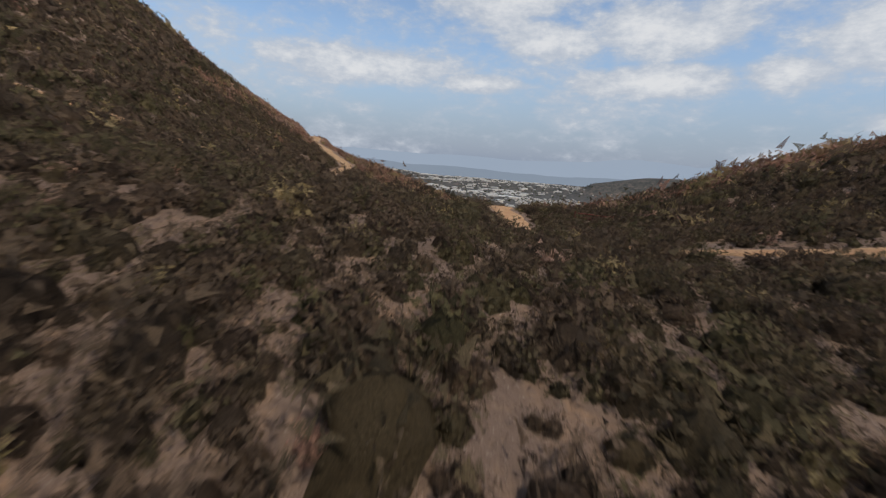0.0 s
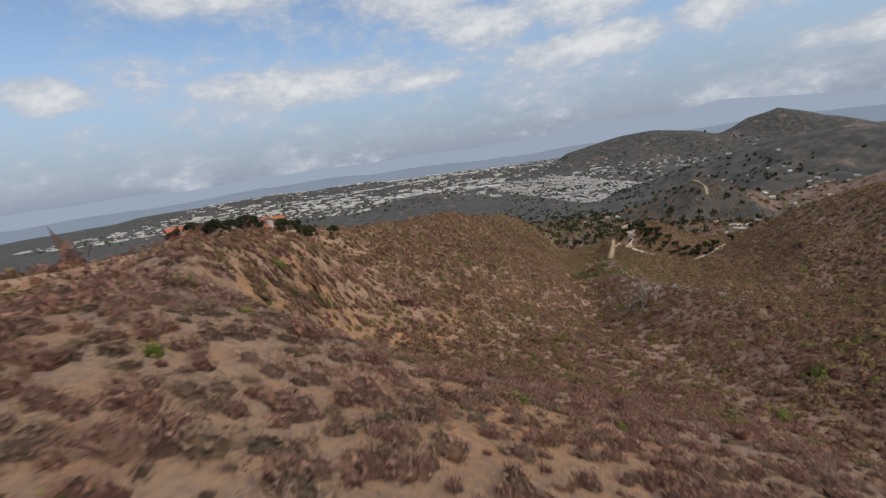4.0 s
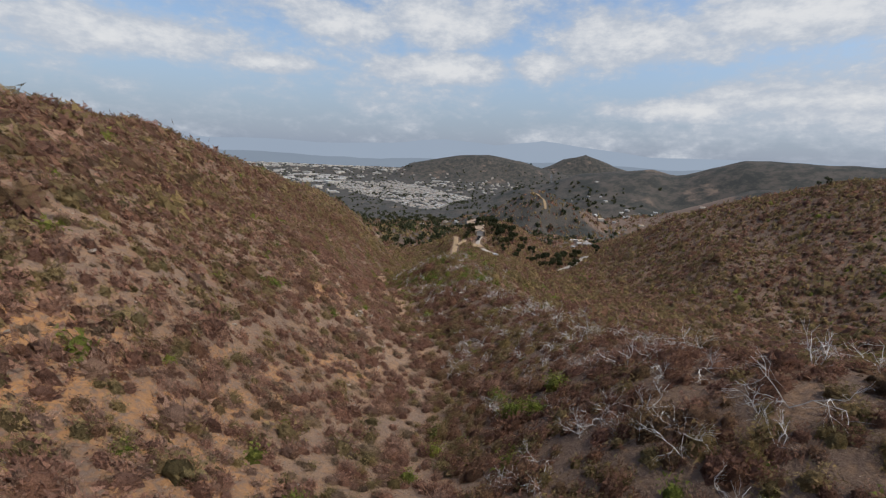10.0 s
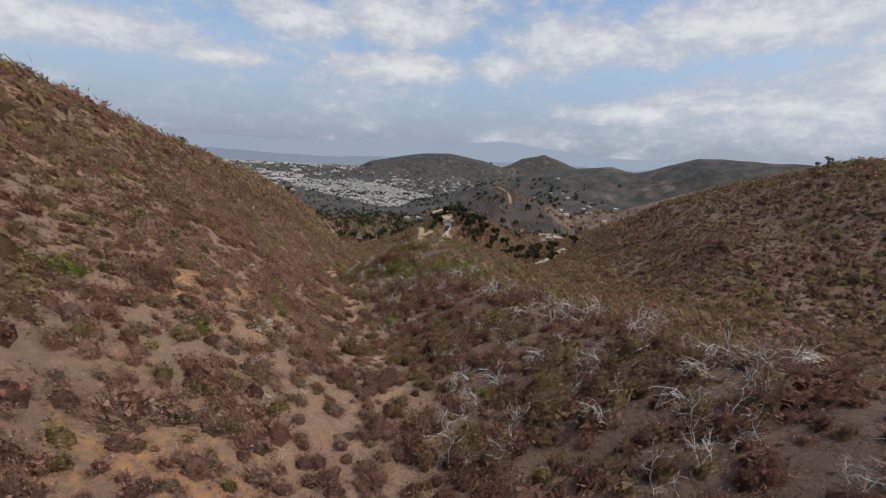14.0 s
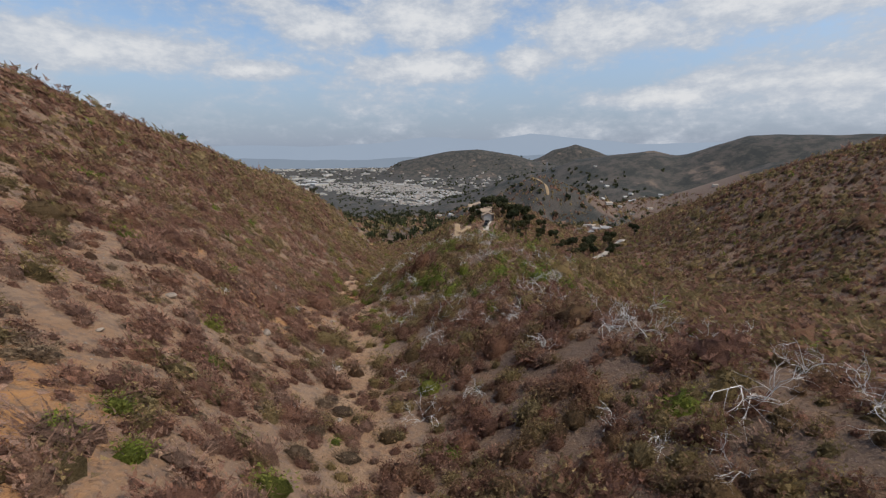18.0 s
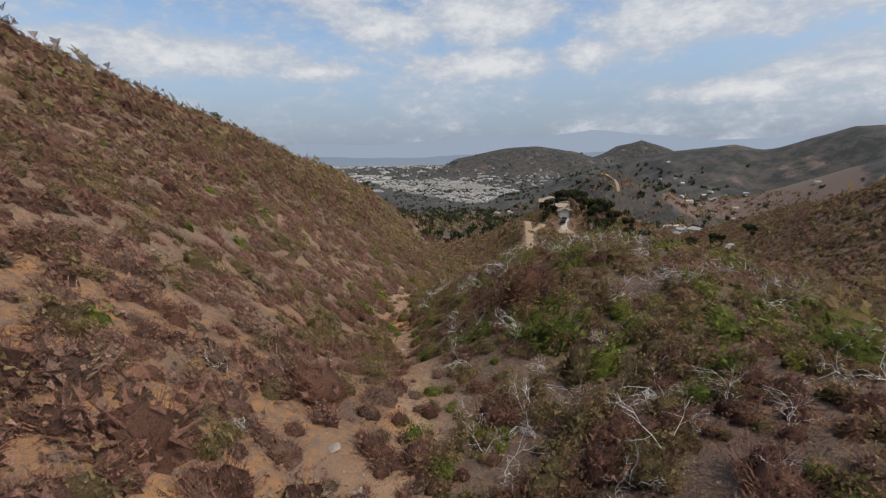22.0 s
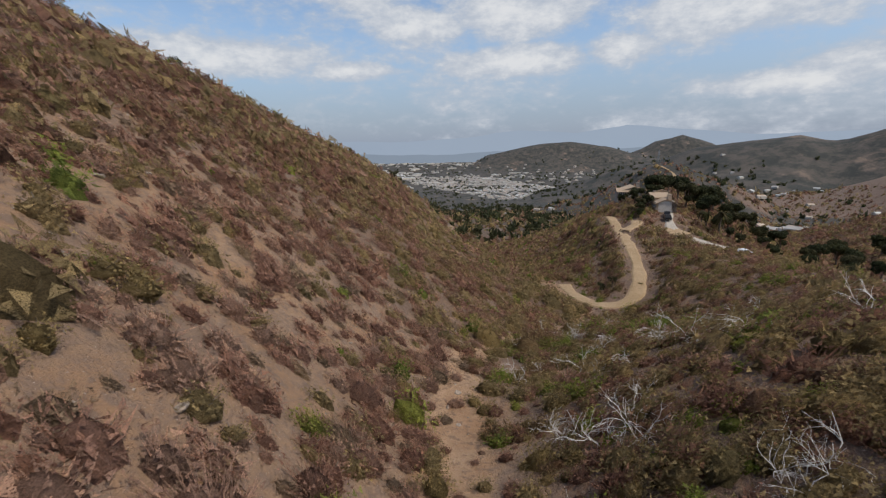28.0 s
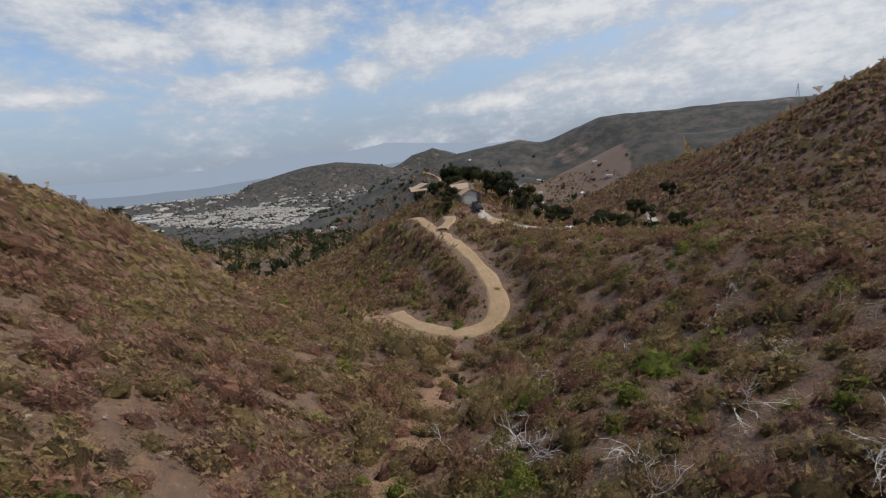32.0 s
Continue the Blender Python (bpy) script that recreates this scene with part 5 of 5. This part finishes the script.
def all_trees():
    r = np.random.default_rng(15)
    oak = [make_tree(400 + k, 4.2, 4.4, "broad dark green tree near the hilltop house", "trees on the knoll", 1700) for k in range(3)]
    used = set()

    def put(stock, k, x, y, s):
        key = (id(stock), k % len(stock))
        plant(stock[k % len(stock)], x, y, s, r.uniform(0, 360), fresh=key in used)
        used.add(key)

    for k, (x, y, s) in enumerate(((42.5, 64.5, 1.2), (45.2, 61.9, 1.1), (46.9, 66.3, 1.35), (39.6, 70.6, 1.2), (51.9, 65.4, 1.1), (34.5, 62.4, 0.6), (32.3, 60.2, 0.55), (31.4, 58.5, 0.5), (30.9, 57.4, 0.45), (59.2, 61.9, 1.0), (63.4, 58.5, 1.0),
                                   (53.3, 59.3, 0.8), (58.6, 55, 0.75), (64.7, 53.2, 0.9), (68.5, 56.7, 1.0), (73.6, 55, 0.9), (70.2, 61.9, 1.0), (78.2, 61.9, 1.0), (62, 49.8, 0.6), (75.7, 68.8, 1.0), (55, 49.8, 0.6), (48.1, 48, 0.55), (50.7, 54.1, 0.6), (43.8, 52.4, 0.5), (84.4, 58.5, 0.9), (45.4, 57.6, 0.8), (48.3, 60.2, 0.9), (43, 48.9, 0.5), (46.2, 45.4, 0.5), (52.2, 46.3, 0.6), (56.3, 45, 0.6), (59.1, 47.2, 0.7), (65.1, 48, 0.8), (71.1, 48, 0.8), (67.4, 43.7, 0.7), (37.8, 67.1, 0.9), (34.7, 68.8, 0.8), (43.1, 77.5, 1.1), (46.9, 81, 1.0), (36, 79.2, 0.6), (45.4, 73.2, 1.2), (53.4, 74, 1.1), (57.7, 68.8, 1.0))):
        put(oak, k, x, y, s)
    ridge = [make_tree(420 + k, 2.6, 2.2, "small dark tree standing on the ridge line", "trees on the ridges", 700) for k in range(2)]
    for k, (x, y, s) in enumerate(((-39.2, 44, 0.9), (-25.2, 152, 1.5), (-24.4, 155, 1.7), (-23.2, 158, 1.2), (123, 6, 1.1), (124, 9, 0.8), (-29.5, 101, 0.6), (17.4, 31.5, 0.55), (16.2, 32, 0.5), (10.4, 20.2, 0.4))):
        put(ridge, k, x, y, s)
    terrace = [make_tree(440 + k, 3.2, 3.4, "dense garden tree beside the terrace houses", "trees on the terrace", 1100) for k in range(2)]
    for k in range(30):
        f = r.uniform(0, 1)
        put(terrace, k, -71 + 10 * f + r.normal(0, 1.6), -125 + 33 * f + r.normal(0, 2.2), r.uniform(0.7, 1.2))
    hedge = [make_tree(450 + k, 1.3, 2.0, "low rounded garden bush on the terrace edge", "garden bushes on the terrace", 420) for k in range(2)]
    for k in range(26):
        f = r.uniform(0, 1)
        put(hedge, k, -59 + 5 * f + r.normal(0, 1.2), -133 + 46 * f + r.normal(0, 1.2), r.uniform(0.35, 0.7))
    palms = [make_palm(460 + k, 3.6 + 0.7 * k, "slender palm beside the hilltop driveway", "palms") for k in range(2)]
    for k, (x, y, s) in enumerate(((40.7, 54.1, 0.8), (42.2, 52.8, 0.9), (43.1, 54.5, 0.75), (44.6, 55.9, 0.8), (41.1, 56.3, 0.7), (46.7, 54.1, 0.7), (-68.2, -121.3, 0.7), (-69.1, -120.3, 0.75), (-63.1, -104.1, 0.65), (-62.2, -102.9, 0.75), (-61.4, -100.1, 0.65), (-60.5, -98.3, 0.6), (-59.7, -96.5, 0.55))):
        put(palms, k, x, y, s)


all_trees()


# ---- houses, cars, barrier, pylon ----
TILE = material("red_clay_tile", paint_nodes((0.36, 0.13, 0.07), 0.4, 3.0))
SHINGLE = material("tan_shingle", paint_nodes((0.40, 0.30, 0.21), 0.4, 3.0))
WALL = material("cream_stucco", paint_nodes((0.47, 0.38, 0.29), 0.3, 1.5))
GREYWALL = material("grey_stone_wall", paint_nodes((0.30, 0.27, 0.24), 0.4, 2.5))
GLASS = material("dark_window_glass", lambda t, b: t.put(b, "Base Color", (0.02, 0.025, 0.03, 1)), 0.08)
WHITE = material("white_paint", paint_nodes((0.56, 0.53, 0.48), 0.25, 2.0), 0.6)
BLACK = material("black_car_paint", paint_nodes((0.02, 0.02, 0.022), 0.2, 2.0), 0.25)
SILVER = material("white_car_paint", paint_nodes((0.62, 0.62, 0.62), 0.15, 2.0), 0.3)
RUBBER = material("tyre_rubber", paint_nodes((0.02, 0.02, 0.02), 0.2, 4.0), 0.8)
RUST = material("rusty_red_steel", paint_nodes((0.16, 0.045, 0.03), 0.5, 6.0), 0.7)
STEEL = material("galvanised_steel", paint_nodes((0.35, 0.36, 0.37), 0.3, 2.0), 0.5, 0.8)


def gable_roof(w_, d, rise, over=0.25, thick=0.12):
    a, b = w_ / 2 + over, d / 2 + over
    low = -over * rise / (w_ / 2)
    v = np.array([(-a, -b, low), (0, -b, rise), (a, -b, low), (-a, b, low), (0, b, rise), (a, b, low)])
    v = np.concatenate([v, v + [0, 0, thick]])
    q = [(0, 1, 4, 3), (1, 2, 5, 4), (6, 9, 10, 7), (7, 10, 11, 8), (0, 3, 9, 6), (2, 8, 11, 5), (0, 6, 7, 1), (1, 7, 8, 2), (3, 4, 10, 9), (4, 5, 11, 10)]
    return v, np.array([t for a_, b_, c, d_ in q for t in ((a_, b_, c), (a_, c, d_))])


def gable_wall(w_, d, h, rise):
    v, walls, _ = gabled(w_ / 2, d / 2, h, rise)
    v[:4, 2] -= 1.0
    return v, walls


def window_on(parent, x, y, z, w_, h, turn):
    """A window with frame, sill and two panes, on a wall that faces -y before the turn."""
    m = pose(x, y, z, 0, 0, turn)
    f = join([box_arrays(-w_ / 2, w_ / 2, -0.06, 0.02, 0, 0.07), box_arrays(-w_ / 2, w_ / 2, -0.06, 0.02, h - 0.07, h), box_arrays(-w_ / 2, -w_ / 2 + 0.07, -0.06, 0.02, 0.07, h - 0.07),
              box_arrays(w_ / 2 - 0.07, w_ / 2, -0.06, 0.02, 0.07, h - 0.07), box_arrays(-0.03, 0.03, -0.06, 0.02, 0.07, h - 0.07)])
    win = part("window", tri_mesh("window", *f, WHITE), parent, at=m)
    part("sill", tri_mesh("sill", *box_arrays(-w_ / 2 - 0.08, w_ / 2 + 0.08, -0.14, 0.0, -0.09, -0.01), WHITE), win)
    for s in (-1, 1):
        part("pane", tri_mesh("pane", *box_arrays(*sorted((s * 0.03, s * (w_ / 2 - 0.07))), -0.03, 0.01, 0.07, h - 0.07), GLASS), win)


def make_house(name, label, category, x, y, z, turn, w_, d, h, rise, wall, roof, wings=(), garage=False):
    t = thing(name, label, category, at=pose(x, y, z, 0, 0, turn))
    for k, (a, b, ww, dd, hh, rr, tt) in enumerate(((0, 0, w_, d, h, rise, 0), *wings)):
        m = pose(a, b, 0, 0, 0, tt)
        part("wall", tri_mesh("wall", *gable_wall(ww, dd, hh, rr), wall), t, at=m)
        part("roof", tri_mesh("roof", *gable_roof(ww, dd, rr), roof), t, at=m @ pose(0, 0, hh + 0.02))
        rows_ = [0.9] if hh < 4 else [0.9, 3.0]
        for zz in rows_:
            for side in (-1, 1):
                for q in range(-1, 2):
                    p = m @ Vector((side * ww / 2, q * dd * 0.3, zz))
                    window_on(t, p.x, p.y, zz, 0.8, 0.9, tt + 90 * side)
            if not (garage and k == 0):
                p = m @ Vector((0, -dd / 2, zz))
                window_on(t, p.x, p.y, zz, 1.0, 1.0, tt)
    if garage:
        part("garage_door", tri_mesh("garage_door", *join([box_arrays(-1.3, 1.3, -d / 2 - 0.05, -d / 2 + 0.02, 0.48 * k, 0.48 * k + 0.45) for k in range(4)]), WHITE), t)
    part("door", tri_mesh("door", *box_arrays(w_ * 0.28, w_ * 0.28 + 0.8, -d / 2 - 0.05, -d / 2 + 0.02, 0, 1.9), BARK), t)
    part("chimney", tri_mesh("chimney", *join([box_arrays(w_ * 0.2, w_ * 0.2 + 0.6, d * 0.1, d * 0.1 + 0.6, h, h + rise + 0.6), box_arrays(w_ * 0.2 - 0.06, w_ * 0.2 + 0.66, d * 0.1 - 0.06, d * 0.1 + 0.66, h + rise + 0.6, h + rise + 0.72)]), wall), t)
    return t


make_house("hilltop_house", "tan shingled hilltop house with a white garage", "house", 37, 61.6, ground_at(36.7, 60) + 0.15, -10, 3.4, 3.0, 1.5, 0.8, WALL, SHINGLE,
           [(-0.4, 2.8, 3.4, 2.8, 2.3, 0.7, 90), (0.5, 5.0, 2.2, 2.4, 3.1, 0.35, 0)], True)
make_house("stone_house", "low grey stone house on the knoll", "house", 40.1, 84, ground_at(40.1, 84) + 0.5, -10, 5.2, 5.0, 2.0, 0.9, GREYWALL, SHINGLE, [(-2.2, -1.6, 3.0, 3.0, 1.8, 0.7, 90)])
make_house("villa", "cream villa with red clay tile roof", "house", -72.2, -120.1, ground_at(-72.2, -120.1) - 0.2, 50, 4.2, 5.6, 1.9, 0.8, WALL, TILE, [(0.6, 3.6, 3.4, 4.6, 2.4, 0.7, 90), (-0.4, -4.0, 3.2, 3.0, 1.6, 0.6, 90)])
make_house("villa", "cream villa half hidden by garden trees", "house", -70.6, -97.3, ground_at(-70.6, -97.3), 40, 3.2, 5, 2.0, 0.7, WALL, TILE, [(2.0, 1.4, 2.6, 3.0, 1.8, 0.6, 90)])
make_house("garden_house", "small house with a bright red tile roof", "house", -63.7, -108.2, ground_at(-63.7, -108.2) - 0.1, 15, 2.3, 2.6, 1.5, 0.7, WHITE, TILE)


def make_car(label, x, y, turn, paint):
    t = thing("car", label, "car", "parked cars", pose(x, y, ground_at(x, y) + 0.1, 0, 0, turn) @ Matrix.Diagonal((0.6, 0.6, 0.6, 1)))
    side = [(-1.9, 0.35), (-1.9, 0.8), (-1.2, 0.86), (-0.8, 1.35), (0.7, 1.38), (1.25, 0.9), (1.85, 0.8), (1.95, 0.35)]
    n = len(side)
    v = np.array([(a, s * 0.78, b) for s in (-1, 1) for a, b in side])
    f = [(k, (k + 1) % n, n + (k + 1) % n) for k in range(n)] + [(k, n + (k + 1) % n, n + k) for k in range(n)] + [(0, k + 1, k) for k in range(1, n - 1)] + [(n, n + k, n + k + 1) for k in range(1, n - 1)]
    part("body", tri_mesh("body", v, f, paint), t)
    part("windscreen", tri_mesh("windscreen", np.array([(1.22, -0.6, 0.94), (1.22, 0.6, 0.94), (0.76, 0.55, 1.33), (0.76, -0.55, 1.33), (1.25, 0, 0.96)]), [(0, 1, 2), (0, 2, 3)], GLASS), t)
    for s in (-1, 1):
        part("side_window", tri_mesh("side_window", *box_arrays(-0.75, 0.75, s * 0.79 - 0.01, s * 0.79 + 0.01, 0.92, 1.27), GLASS), t)
        for a in (-1.2, 1.2):
            ring = [(a + 0.33 * math.cos(q * math.pi / 6), s * 0.72 + e, 0.33 + 0.33 * math.sin(q * math.pi / 6)) for e in (-0.1, 0.1) for q in range(12)]
            w_ = [(q, (q + 1) % 12, 12 + (q + 1) % 12) for q in range(12)] + [(q, 12 + (q + 1) % 12, 12 + q) for q in range(12)] + [(0, q + 1, q) for q in range(1, 11)] + [(12, 12 + q, 13 + q) for q in range(1, 11)]
            part("wheel", tri_mesh("wheel", np.array(ring), w_, RUBBER), t)


make_car("black car parked before the hilltop garage", 35.9, 57.8, 62, BLACK)
make_car("dark car parked on the pale driveway", 34.9, 55.5, 75, BLACK)
make_car("white car parked beside the lower driveway", 37.2, 38.9, 15, SILVER)


def pipe_barrier():
    z = ground_at(57.5, -258.3)
    t = thing("pipe_gate", "rusty red steel pipe gate lying open by the trail", "gate", at=pose(58.3, -257.2, z, 0, 0, -12))
    for h in (0.45, 0.85):
        part("rail", tri_mesh("rail", *tube([(-1.2, 0, h), (0.4, 0.05, h), (2.0, 0, h)], [0.05] * 3, 8), RUST, True), t)
    for a in (-1.2, 2.0):
        part("post", tri_mesh("post", *tube([(a, 0, -0.3), (a, 0, 0.5), (a, 0, 1.0)], [0.07] * 3, 8), RUST, True), t)
    part("brace", tri_mesh("brace", *tube([(-1.1, 0, 0.45), (0.4, 0, 0.62), (1.9, 0, 0.85)], [0.03] * 3, 6), RUST, True), t)


pipe_barrier()


def make_pylon(x, y, tall):
    z = ground_at(x, y)
    t = thing("power_pylon", "grey steel lattice power pylon on the far ridge", "pylon", "power pylons", pose(x, y, z - 0.5, 0, 0, 30))
    for a in (-1, 1):
        for b in (-1, 1):
            part("leg", tri_mesh("leg", *tube([(a * tall * 0.11, b * tall * 0.11, 0), (a * tall * 0.05, b * tall * 0.05, tall * 0.5), (a * 0.3, b * 0.3, tall)], [0.22, 0.2, 0.16], 4), STEEL), t)
    for h in (0.66, 0.80, 0.94):
        part("cross_arm", tri_mesh("cross_arm", *tube([(-tall * 0.2, 0, tall * h), (0, 0, tall * (h + 0.03)), (tall * 0.2, 0, tall * h)], [0.12, 0.25, 0.12], 4), STEEL), t)
    for k in range(4):
        h0, h1 = 0.1 + 0.16 * k, 0.26 + 0.16 * k
        s0, s1 = tall * 0.11 * (1 - 0.9 * h0), tall * 0.11 * (1 - 0.9 * h1)
        part("lattice", tri_mesh("lattice", *join([tube([(-s0, -s0, tall * h0), (0, -(s0 + s1) / 2, tall * (h0 + h1) / 2), (s1, -s1, tall * h1)], [0.08] * 3, 3), tube([(s0, s0, tall * h0), (0, (s0 + s1) / 2, tall * (h0 + h1) / 2), (-s1, s1, tall * h1)], [0.08] * 3, 3)]), STEEL), t)


make_pylon(690, 300, 17)
make_pylon(300, 640, 16)
make_pylon(800, 160, 17)
